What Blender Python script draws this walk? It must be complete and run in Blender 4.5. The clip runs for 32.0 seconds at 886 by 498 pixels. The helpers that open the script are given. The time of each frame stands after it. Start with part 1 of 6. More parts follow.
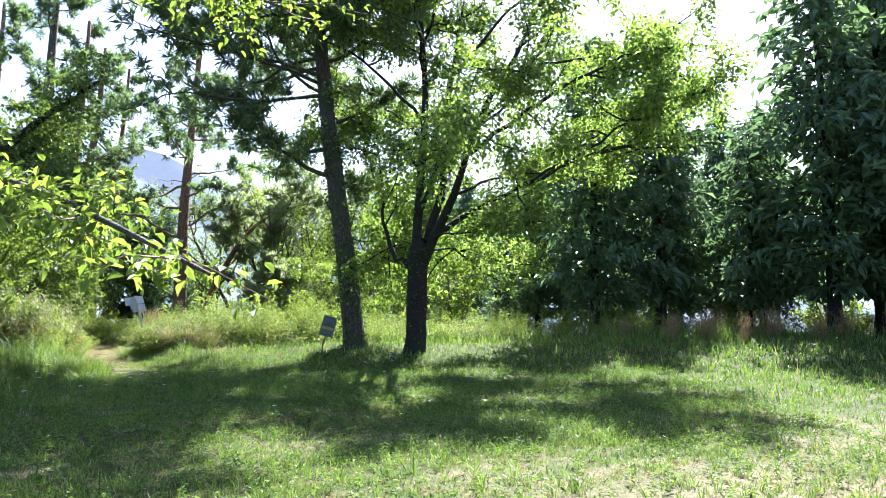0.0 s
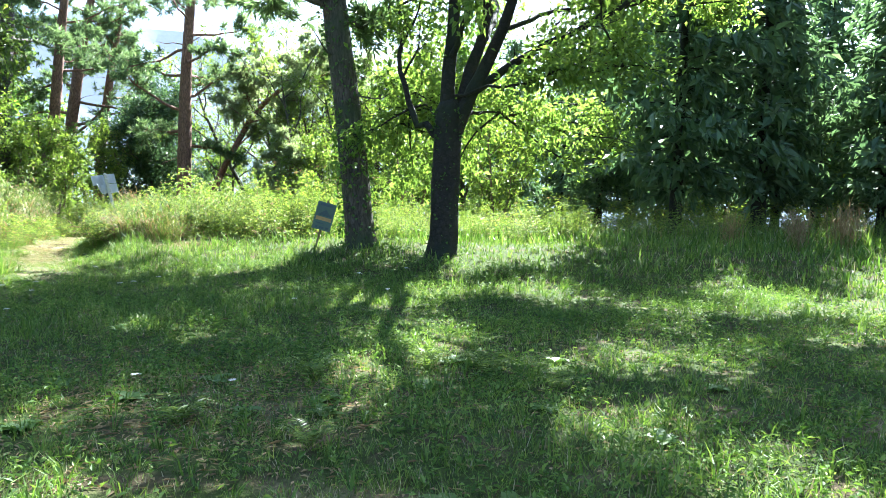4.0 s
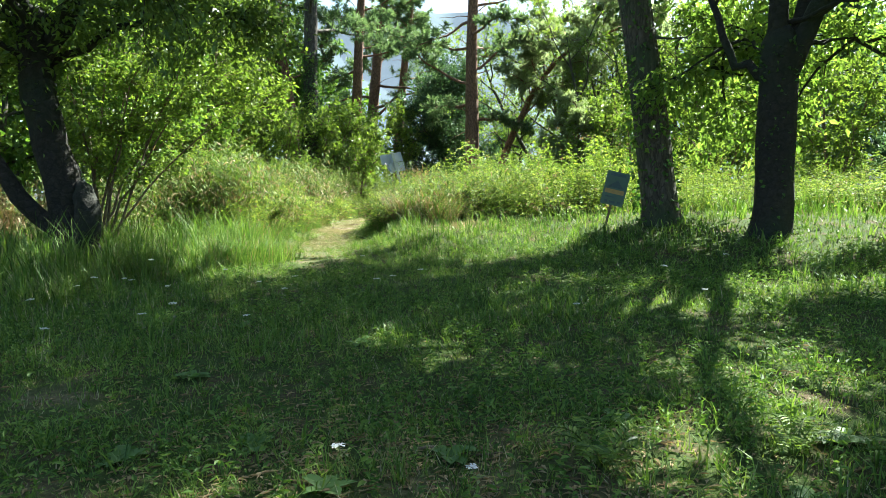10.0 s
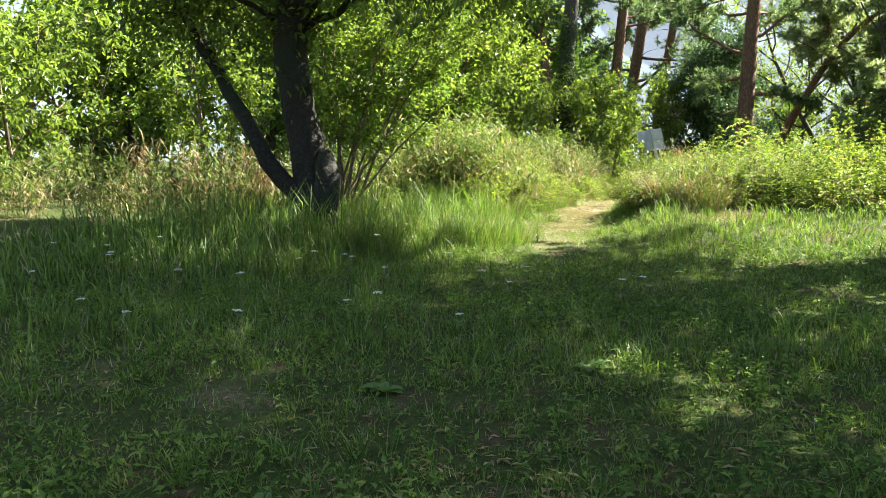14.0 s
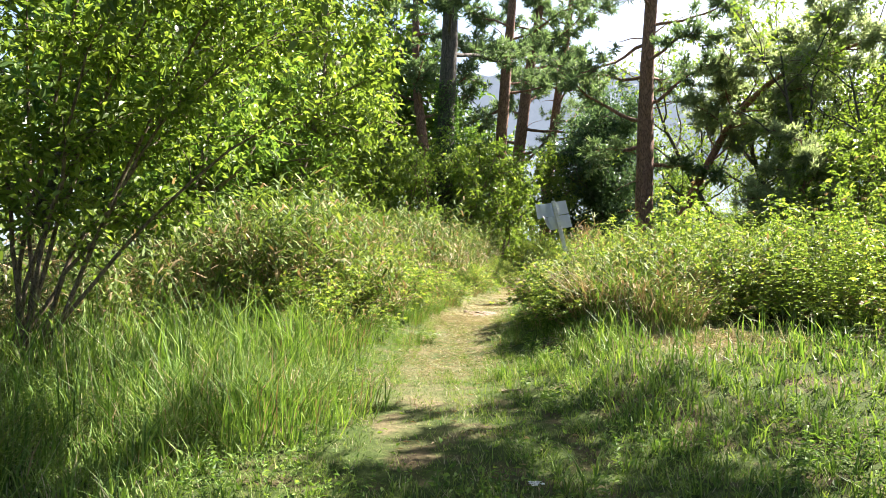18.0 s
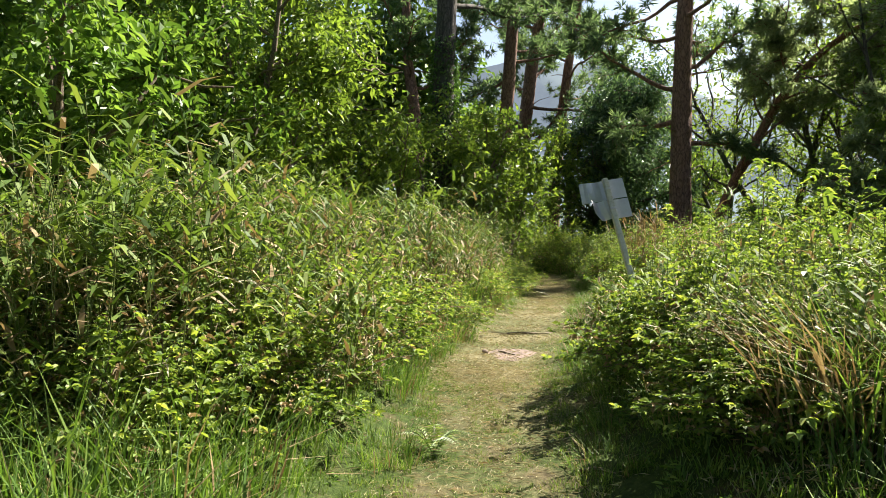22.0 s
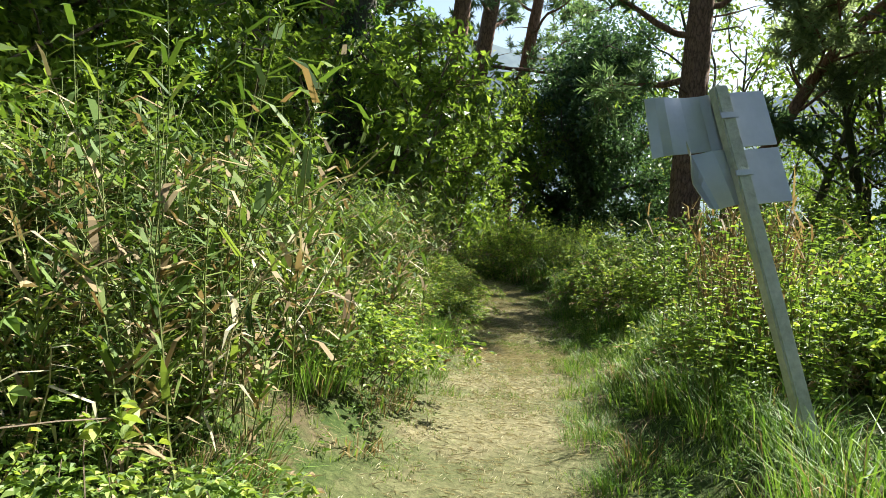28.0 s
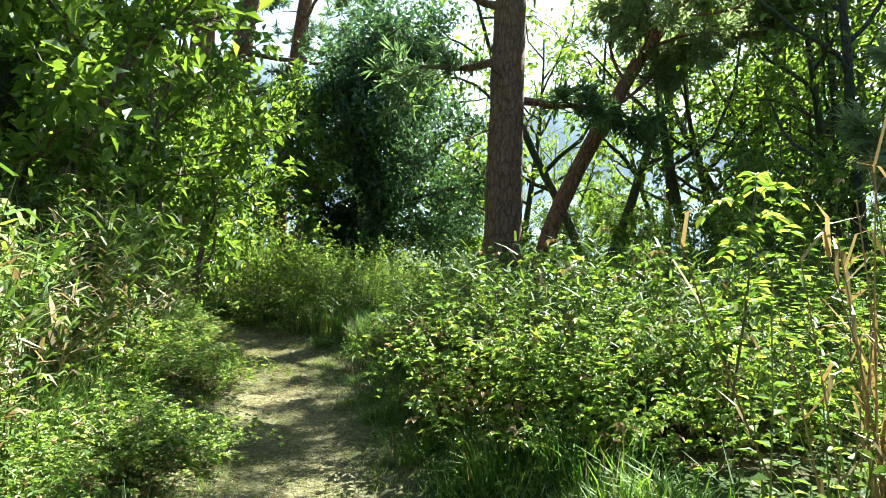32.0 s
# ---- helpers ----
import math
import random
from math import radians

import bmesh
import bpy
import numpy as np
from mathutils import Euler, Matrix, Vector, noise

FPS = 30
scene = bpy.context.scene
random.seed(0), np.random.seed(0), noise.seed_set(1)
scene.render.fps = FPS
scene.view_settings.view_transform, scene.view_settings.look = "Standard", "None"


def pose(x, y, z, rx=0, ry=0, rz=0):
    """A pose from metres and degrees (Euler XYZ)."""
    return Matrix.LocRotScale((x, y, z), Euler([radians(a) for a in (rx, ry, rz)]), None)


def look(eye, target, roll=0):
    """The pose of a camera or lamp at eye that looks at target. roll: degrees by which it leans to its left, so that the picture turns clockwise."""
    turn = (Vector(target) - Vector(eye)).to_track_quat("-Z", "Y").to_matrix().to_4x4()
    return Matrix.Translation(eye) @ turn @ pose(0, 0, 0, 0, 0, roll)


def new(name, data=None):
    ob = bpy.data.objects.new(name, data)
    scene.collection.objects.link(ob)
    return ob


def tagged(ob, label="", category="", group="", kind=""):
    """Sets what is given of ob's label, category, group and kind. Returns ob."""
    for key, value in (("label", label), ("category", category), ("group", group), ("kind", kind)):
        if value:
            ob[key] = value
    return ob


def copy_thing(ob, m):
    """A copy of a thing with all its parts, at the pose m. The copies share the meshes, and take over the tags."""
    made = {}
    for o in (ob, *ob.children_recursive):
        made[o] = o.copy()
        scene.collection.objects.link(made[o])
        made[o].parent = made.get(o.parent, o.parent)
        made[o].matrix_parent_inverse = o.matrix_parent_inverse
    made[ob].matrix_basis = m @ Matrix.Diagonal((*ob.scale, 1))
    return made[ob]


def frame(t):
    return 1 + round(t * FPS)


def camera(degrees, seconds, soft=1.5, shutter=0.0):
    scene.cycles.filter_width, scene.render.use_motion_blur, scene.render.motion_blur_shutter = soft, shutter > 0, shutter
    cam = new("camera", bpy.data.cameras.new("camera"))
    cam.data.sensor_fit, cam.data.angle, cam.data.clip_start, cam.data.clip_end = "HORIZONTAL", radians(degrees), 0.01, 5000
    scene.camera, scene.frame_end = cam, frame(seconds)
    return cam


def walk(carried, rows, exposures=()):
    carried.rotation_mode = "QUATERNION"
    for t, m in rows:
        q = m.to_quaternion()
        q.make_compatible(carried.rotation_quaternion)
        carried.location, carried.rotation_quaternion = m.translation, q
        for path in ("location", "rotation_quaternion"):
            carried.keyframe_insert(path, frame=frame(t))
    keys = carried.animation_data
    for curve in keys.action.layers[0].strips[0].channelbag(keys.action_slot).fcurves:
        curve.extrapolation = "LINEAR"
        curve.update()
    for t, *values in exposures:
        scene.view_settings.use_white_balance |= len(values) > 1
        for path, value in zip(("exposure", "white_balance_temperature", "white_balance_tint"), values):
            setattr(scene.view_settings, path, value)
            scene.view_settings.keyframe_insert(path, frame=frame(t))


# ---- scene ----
cam = camera(62.6, 32.0, soft=0.75)
METRES, EYE, TILT, LEAN, TURN = 30.0, 1.5, 4.5, 0.0, 0.0
ROWS = [
    (0.0, 0.0, 0.0, 0.0, 0.0, 0.0, -0.0),
    (0.5, 0.0015, 0.0216, -0.003, -0.57, -0.21, 1.29),
    (1.0, 0.001, 0.0426, -0.0054, -0.66, -1.25, 1.43),
    (1.5, 0.0007, 0.0657, -0.009, -0.97, -2.68, 1.03),
    (2.0, 0.0006, 0.0891, -0.0113, -1.27, -3.7, 0.3),
    (2.5, 0.0036, 0.1124, -0.0138, -0.05, -5.4, 0.15),
    (4.5, -0.0005, 0.1996, -0.0189, 4.46, -9.39, -0.19),
    (5.0, -0.0028, 0.2183, -0.0198, 7.6, -9.91, 3.27),
    (5.5, -0.0069, 0.2332, -0.0204, 10.98, -8.56, 2.78),
    (6.0, -0.0106, 0.2443, -0.0219, 12.81, -8.81, 1.31),
    (6.5, -0.0126, 0.2496, -0.0223, 15.3, -10.37, -0.18),
    (7.0, -0.0145, 0.2495, -0.0228, 17.22, -11.76, -0.17),
    (7.5, -0.0143, 0.2491, -0.0227, 18.12, -12.03, -0.2),
    (8.0, -0.0144, 0.2487, -0.0227, 19.4, -11.82, 0.49),
    (8.5, -0.0139, 0.2489, -0.0228, 20.56, -11.42, 1.3),
    (9.0, -0.0142, 0.2488, -0.0227, 21.58, -11.18, 2.7),
    (9.5, -0.0139, 0.2487, -0.0224, 23.4, -10.97, 3.24),
    (10.0, -0.014, 0.2485, -0.0224, 25.47, -10.52, 3.74),
    (10.5, -0.0144, 0.248, -0.0224, 26.92, -10.51, 4.12),
    (11.0, -0.0143, 0.2479, -0.0224, 27.8, -10.76, 4.0),
    (11.5, -0.0141, 0.248, -0.0226, 27.91, -11.54, 4.52),
    (12.0, -0.0138, 0.2484, -0.0229, 29.19, -13.23, 5.46),
    (12.5, -0.0132, 0.2499, -0.0234, 31.22, -14.94, 5.41),
    (13.0, -0.0177, 0.2568, -0.0255, 34.87, -15.69, 5.59),
    (13.5, -0.027, 0.2702, -0.0259, 40.77, -14.62, 5.13),
    (14.0, -0.0365, 0.2854, -0.0263, 45.14, -11.12, 3.22),
    (14.5, -0.0462, 0.3037, -0.0282, 44.85, -10.66, -0.09),
    (16.5, -0.0964, 0.3724, -0.0331, 42.58, -5.7, 1.74),
    (17.0, -0.1096, 0.3897, -0.0348, 40.12, -5.17, 2.22),
    (17.5, -0.1228, 0.4092, -0.0357, 37.47, -5.34, 3.31),
    (18.0, -0.1347, 0.429, -0.0373, 36.3, -5.46, 3.28),
    (18.5, -0.1466, 0.4473, -0.0386, 36.15, -6.18, 2.92),
    (19.0, -0.1576, 0.463, -0.039, 38.15, -7.0, 3.08),
    (19.5, -0.1675, 0.4786, -0.04, 41.81, -6.87, 1.97),
    (20.0, -0.1788, 0.4928, -0.0411, 43.62, -6.86, 2.27),
    (20.5, -0.1911, 0.5064, -0.0425, 46.91, -7.34, 1.96),
    (21.0, -0.2042, 0.5205, -0.0435, 42.63, -7.33, 3.53),
    (21.5, -0.2179, 0.5348, -0.0457, 38.22, -6.77, 3.67),
    (22.0, -0.2293, 0.5491, -0.0481, 35.68, -6.1, 3.42),
    (22.5, -0.2401, 0.5653, -0.05, 33.5, -5.27, 2.93),
    (23.0, -0.2507, 0.5805, -0.0518, 32.19, -5.01, 2.8),
    (23.5, -0.2612, 0.5976, -0.0539, 32.05, -5.76, 3.22),
    (24.0, -0.2714, 0.6154, -0.0552, 33.03, -6.62, 3.48),
    (24.5, -0.2798, 0.6337, -0.0567, 35.26, -7.22, 3.43),
    (25.0, -0.2894, 0.651, -0.0575, 37.89, -7.54, 2.31),
    (25.5, -0.2991, 0.6679, -0.0583, 36.59, -6.69, 1.26),
    (27.5, -0.3335, 0.725, -0.0653, 33.07, -6.68, 0.15),
    (28.0, -0.3423, 0.7443, -0.0668, 31.5, -7.64, -0.72),
    (28.5, -0.3512, 0.7625, -0.068, 31.14, -8.61, -0.67),
    (29.0, -0.3599, 0.7801, -0.0699, 31.06, -9.25, 0.02),
    (29.5, -0.3692, 0.7982, -0.0716, 31.47, -9.15, 0.87),
    (30.0, -0.3769, 0.8164, -0.0731, 32.74, -8.96, 1.6),
    (30.5, -0.3852, 0.8312, -0.0724, 32.61, -7.45, 1.57),
    (31.0, -0.393, 0.8441, -0.0727, 28.7, -6.81, 0.88),
    (31.5, -0.3984, 0.8584, -0.0747, 22.09, -6.1, 0.19),
    (32.0, -0.4023, 0.8715, -0.0763, 14.12, -6.32, -0.28),
]
walk(cam, [(t, pose(0, 0, EYE, TILT, LEAN, TURN) @ pose(METRES * x, METRES * y, METRES * z, 90 + pitch, roll, yaw)) for t, x, y, z, yaw, pitch, roll in ROWS],
     [(0.0, 2.86, 5550, 26), (2.0, 3.1, 5450, 16), (5.0, 3.35, 5550, 12), (7.0, 3.3, 5700, 7), (9.0, 2.8, 5950, 1), (12.0, 2.58, 6200, 1), (14.0, 2.88, 6600, 12), (19.0, 2.58, 6550, 17), (23.0, 1.88, 6600, 10), (26.0, 1.76, 6500, 6), (28.0, 2.02, 6250, 6), (30.0, 2.2, 6150, 8), (32.0, 2.85, 5900, 0)])

# ---- world, sun, exposure ----
SUN_AZ, SUN_EL = 18.0, 46.0          # degrees to the right of +Y, degrees up
world = bpy.data.worlds.new("sky")
scene.world = world
world.use_nodes = True
sky = world.node_tree.nodes.new("ShaderNodeTexSky")
sky.sky_type, sky.sun_disc = "NISHITA", False
sky.sun_elevation, sky.sun_rotation = radians(SUN_EL), radians(SUN_AZ)
sky.air_density, sky.dust_density, sky.ozone_density = 1.0, 2.0, 1.0
world.node_tree.nodes["Background"].inputs[1].default_value = 0.05
world.node_tree.links.new(sky.outputs[0], world.node_tree.nodes["Background"].inputs[0])
sun_data = bpy.data.lights.new("sun", "SUN")
sun_data.energy, sun_data.angle, sun_data.color = 5.0, radians(0.55), (1.0, 0.95, 0.84)
sun = new("sun", sun_data)
sun.matrix_world = look((60 * math.sin(radians(SUN_AZ)), 60 * math.cos(radians(SUN_AZ)), 60), (0, 0, 60 - 60 * math.tan(radians(SUN_EL))))

# ---- geometry helpers ----
rng = np.random.default_rng(7)


def unit(v):
    return v / np.maximum(np.linalg.norm(v, axis=-1, keepdims=True), 1e-9)


class Geo:
    """Vertices with quads and triangles, gathered piece by piece."""

    def __init__(self):
        self.v, self.q, self.t, self.n = [], [], [], 0

    def add(self, v, q=None, t=None):
        v = np.asarray(v, float).reshape(-1, 3)
        if q is not None and len(q):
            self.q.append(np.asarray(q, int) + self.n)
        if t is not None and len(t):
            self.t.append(np.asarray(t, int) + self.n)
        self.v.append(v)
        self.n += len(v)
        return self

    def mesh(self, name, mat, smooth=False):
        me = bpy.data.meshes.new(name)
        v = np.concatenate(self.v) if self.v else np.zeros((0, 3))
        q = np.concatenate(self.q).reshape(-1, 4) if self.q else np.zeros((0, 4), int)
        t = np.concatenate(self.t).reshape(-1, 3) if self.t else np.zeros((0, 3), int)
        me.vertices.add(len(v))
        me.vertices.foreach_set("co", v.astype(np.float32).ravel())
        loops = np.concatenate([q.ravel(), t.ravel()]).astype(np.int32)
        me.loops.add(len(loops))
        me.loops.foreach_set("vertex_index", loops)
        total = np.concatenate([np.full(len(q), 4), np.full(len(t), 3)]).astype(np.int32)
        start = np.concatenate([[0], np.cumsum(total)[:-1]]).astype(np.int32)
        me.polygons.add(len(total))
        me.polygons.foreach_set("loop_start", start)
        me.polygons.foreach_set("loop_total", total)
        me.polygons.foreach_set("use_smooth", np.full(len(total), smooth))
        me.materials.append(mat)
        me.update(calc_edges=True)
        me.validate()
        return me


def tube(geo, pts, radii, sides=8, lump=0.0, cap=True):
    """A tapered round limb along a line."""
    pts, radii = np.asarray(pts, float), np.asarray(radii, float)
    tan = unit(np.gradient(pts, axis=0))
    ref = np.where(np.abs(tan[:, 2:3]) > 0.9, [[1.0, 0, 0]], [[0, 0, 1.0]])
    a = unit(np.cross(tan, ref))
    for i in range(1, len(a)):
        a[i] = unit(a[i - 1] - tan[i] * (a[i - 1] @ tan[i]))
    b = np.cross(tan, a)
    ang = np.linspace(0, 2 * np.pi, sides, endpoint=False)
    ring = np.cos(ang)[None, :, None] * a[:, None] + np.sin(ang)[None, :, None] * b[:, None]
    r = radii[:, None] * (1 + lump * rng.normal(size=(len(pts), sides)) + lump * 1.2 * np.sin(3 * ang + pts[:, 2:3] * 0.7))
    v = pts[:, None] + ring * r[..., None]
    n = len(pts)
    i, j = np.meshgrid(np.arange(n - 1), np.arange(sides), indexing="ij")
    k = (j + 1) % sides
    q = np.stack([i * sides + j, i * sides + k, (i + 1) * sides + k, (i + 1) * sides + j], -1).reshape(-1, 4)
    v = v.reshape(-1, 3)
    t = []
    if cap:
        v = np.concatenate([v, pts[-1:] + tan[-1:] * radii[-1]])
        t = [[(n - 1) * sides + a_, (n - 1) * sides + (a_ + 1) % sides, n * sides] for a_ in range(sides)]
    geo.add(v, q, t)


def spline(ctrl, n):
    """A smooth line through control points (Catmull-Rom)."""
    c = np.asarray(ctrl, float)
    c = np.concatenate([[2 * c[0] - c[1]], c, [2 * c[-1] - c[-2]]])
    out = []
    seg = len(c) - 3
    for u in np.linspace(0, seg - 1e-6, n):
        i = int(u)
        f = u - i
        p0, p1, p2, p3 = c[i:i + 4]
        out.append(0.5 * ((2 * p1) + (p2 - p0) * f + (2 * p0 - 5 * p1 + 4 * p2 - p3) * f * f + (3 * p1 - p0 - 3 * p2 + p3) * f ** 3))
    return np.array(out)


def side_of(d, tilt):
    """A sideways unit vector for each direction d; tilt spreads the leaf planes."""
    up = np.tile([0, 0, 1.0], (len(d), 1)) + rng.normal(size=d.shape) * tilt
    s = np.cross(d, up)
    return unit(s)


def leaf_shapes(geo, p, d, length, width, tilt=0.5, fine=False, fold=0.25):
    """Folded pointed leaves from p along d; fine ones have a rounder outline."""
    n = len(p)
    if n == 0:
        return
    length = np.broadcast_to(np.asarray(length, float), (n,))[:, None]
    width = np.broadcast_to(np.asarray(width, float), (n,))[:, None]
    d = unit(d)
    s = side_of(d, tilt)
    m = np.cross(s, d)
    droop = -m * length * 0.12
    if fine:
        v = np.stack([p, p + d * length * 0.28 + s * width * 0.5 + m * width * fold, p + d * length * 0.66 + s * width * 0.38 + m * width * fold + droop * 0.4, p + d * length + droop * 1.6,
                      p + d * length * 0.66 - s * width * 0.38 + m * width * fold + droop * 0.4, p + d * length * 0.28 - s * width * 0.5 + m * width * fold], 1)
        o = (np.arange(n) * 6)[:, None]
        geo.add(v.reshape(-1, 3), np.concatenate([o + [0, 1, 2, 3], o + [0, 3, 4, 5]]))
    else:
        v = np.stack([p, p + d * length * 0.42 + s * width * 0.5 + m * width * fold, p + d * length + droop, p + d * length * 0.42 - s * width * 0.5 + m * width * fold], 1)
        o = (np.arange(n) * 4)[:, None]
        geo.add(v.reshape(-1, 3), None, np.concatenate([o + [0, 1, 2], o + [0, 2, 3]]))


def blades(geo, p, height, width, lean, bend, az=None):
    """Grass blades: two tapered joints that curve over."""
    n = len(p)
    if n == 0:
        return
    az = rng.uniform(0, 2 * np.pi, n) if az is None else az
    h = np.broadcast_to(np.asarray(height, float), (n,))[:, None]
    w = np.broadcast_to(np.asarray(width, float), (n,))[:, None]
    lean = np.broadcast_to(np.asarray(lean, float), (n,))[:, None]
    bend = np.broadcast_to(np.asarray(bend, float), (n,))[:, None]
    out = np.stack([np.cos(az), np.sin(az), np.zeros(n)], 1)
    tw = az + np.pi / 2 + rng.normal(size=n) * 0.5
    s = np.stack([np.cos(tw), np.sin(tw), np.zeros(n)], 1)
    up = np.array([[0, 0, 1.0]])
    mid = p + h * (0.55 * (up * np.cos(lean) + out * np.sin(lean)))
    l2 = lean + bend
    tip = mid + h * 0.5 * (up * np.cos(l2) + out * np.sin(l2))
    v = np.stack([p - s * w * 0.5, p + s * w * 0.5, mid + s * w * 0.42, mid - s * w * 0.42, tip], 1)
    o = (np.arange(n) * 5)[:, None]
    geo.add(v.reshape(-1, 3), o + [0, 1, 2, 3], o + [3, 2, 4])


def short_blades(geo, p, height, width):
    """Mown grass: one slim leaning point each."""
    n = len(p)
    az = rng.uniform(0, 2 * np.pi, n)
    s = np.stack([np.cos(az), np.sin(az), np.zeros(n)], 1) * width[:, None] * 0.5
    lean = np.stack([rng.normal(size=n) * 0.55, rng.normal(size=n) * 0.55, np.ones(n)], 1)
    v = np.stack([p - s, p + s, p + unit(lean) * height[:, None]], 1)
    geo.add(v.reshape(-1, 3), None, (np.arange(n) * 3)[:, None] + [0, 1, 2])


def thing(name, loc, label, category, group="", rz=0.0, kind=""):
    ob = new(name)
    ob.empty_display_size = 0.2
    ob.matrix_basis = pose(*loc, 0, 0, rz)
    return tagged(ob, label, category, group, kind)


def part(name, geo, mat, parent, label="", smooth=False, kind=""):
    ob = new(name, geo.mesh(name, mat, smooth) if isinstance(geo, Geo) else geo)
    ob.parent = parent
    return tagged(ob, label, "", "", kind)


def bm_geo(bm):
    """A bmesh as gathered geometry."""
    g = Geo()
    bm.verts.ensure_lookup_table()
    bm.verts.index_update()
    v = [x.co[:] for x in bm.verts]
    q = [[a.index for a in f.verts] for f in bm.faces if len(f.verts) == 4]
    bad = [f for f in bm.faces if len(f.verts) != 4]
    t = []
    for f in bad:
        ids = [a.index for a in f.verts]
        t += [[ids[0], ids[i], ids[i + 1]] for i in range(1, len(ids) - 1)]
    g.add(v, q, t)
    bm.free()
    return g


def box_bm(sx, sy, sz, bevel=0.0):
    bm = bmesh.new()
    bmesh.ops.create_cube(bm, size=1.0, matrix=Matrix.Diagonal((sx, sy, sz, 1)))
    if bevel:
        bmesh.ops.bevel(bm, geom=bm.edges[:], offset=bevel, segments=2, affect="EDGES")
    return bm


# ---- materials ----
def tree_of(name):
    mat = bpy.data.materials.new(name)
    mat.use_nodes = True
    nt = mat.node_tree
    return mat, nt, nt.nodes["Principled BSDF"], nt.nodes["Material Output"]


def node(nt, kind, **sets):
    n = nt.nodes.new(kind)
    for k, v in sets.items():
        n.inputs[k.replace("_", " ")].default_value = v
    return n


def ramp(nt, fac, stops):
    r = nt.nodes.new("ShaderNodeValToRGB")
    while len(r.color_ramp.elements) < len(stops):
        r.color_ramp.elements.new(0.5)
    for e, (p, c) in zip(r.color_ramp.elements, stops):
        e.position, e.color = p, (*c, 1)
    nt.links.new(fac, r.inputs[0])
    return r.outputs[0]


def leaf_mat(name, c_dark, c_mid, c_light, glow, amount=0.45, rough=0.45, shine=0.35):
    """Thin leaves: each one its own tint, letting light through from behind."""
    mat, nt, bsdf, out = tree_of(name)
    geo = nt.nodes.new("ShaderNodeNewGeometry")
    big = node(nt, "ShaderNodeTexNoise", Scale=1.3, Detail=2.0)
    tc = nt.nodes.new("ShaderNodeTexCoord")
    nt.links.new(tc.outputs["Object"], big.inputs["Vector"])
    mix = nt.nodes.new("ShaderNodeMath")
    mix.operation = "MULTIPLY_ADD"
    mix.inputs[1].default_value = 0.62
    nt.links.new(geo.outputs["Random Per Island"], mix.inputs[0])
    half = nt.nodes.new("ShaderNodeMath")
    half.operation = "MULTIPLY"
    half.inputs[1].default_value = 0.4
    nt.links.new(big.outputs["Fac"], half.inputs[0])
    nt.links.new(half.outputs[0], mix.inputs[2])
    col = ramp(nt, mix.outputs[0], [(0.12, c_dark), (0.5, c_mid), (0.92, c_light)])
    nt.links.new(col, bsdf.inputs["Base Color"])
    bsdf.inputs["Roughness"].default_value = rough
    bsdf.inputs["Specular IOR Level"].default_value = shine
    tr = nt.nodes.new("ShaderNodeBsdfTranslucent")
    tint = nt.nodes.new("ShaderNodeMix")
    tint.data_type, tint.blend_type = "RGBA", "MULTIPLY"
    tint.inputs["Factor"].default_value = 1.0
    tint.inputs["B"].default_value = (*glow, 1)
    nt.links.new(col, tint.inputs["A"])
    nt.links.new(tint.outputs["Result"], tr.inputs["Color"])
    ms = nt.nodes.new("ShaderNodeMixShader")
    ms.inputs[0].default_value = amount
    nt.links.new(bsdf.outputs[0], ms.inputs[1])
    nt.links.new(tr.outputs[0], ms.inputs[2])
    nt.links.new(ms.outputs[0], out.inputs["Surface"])
    return mat


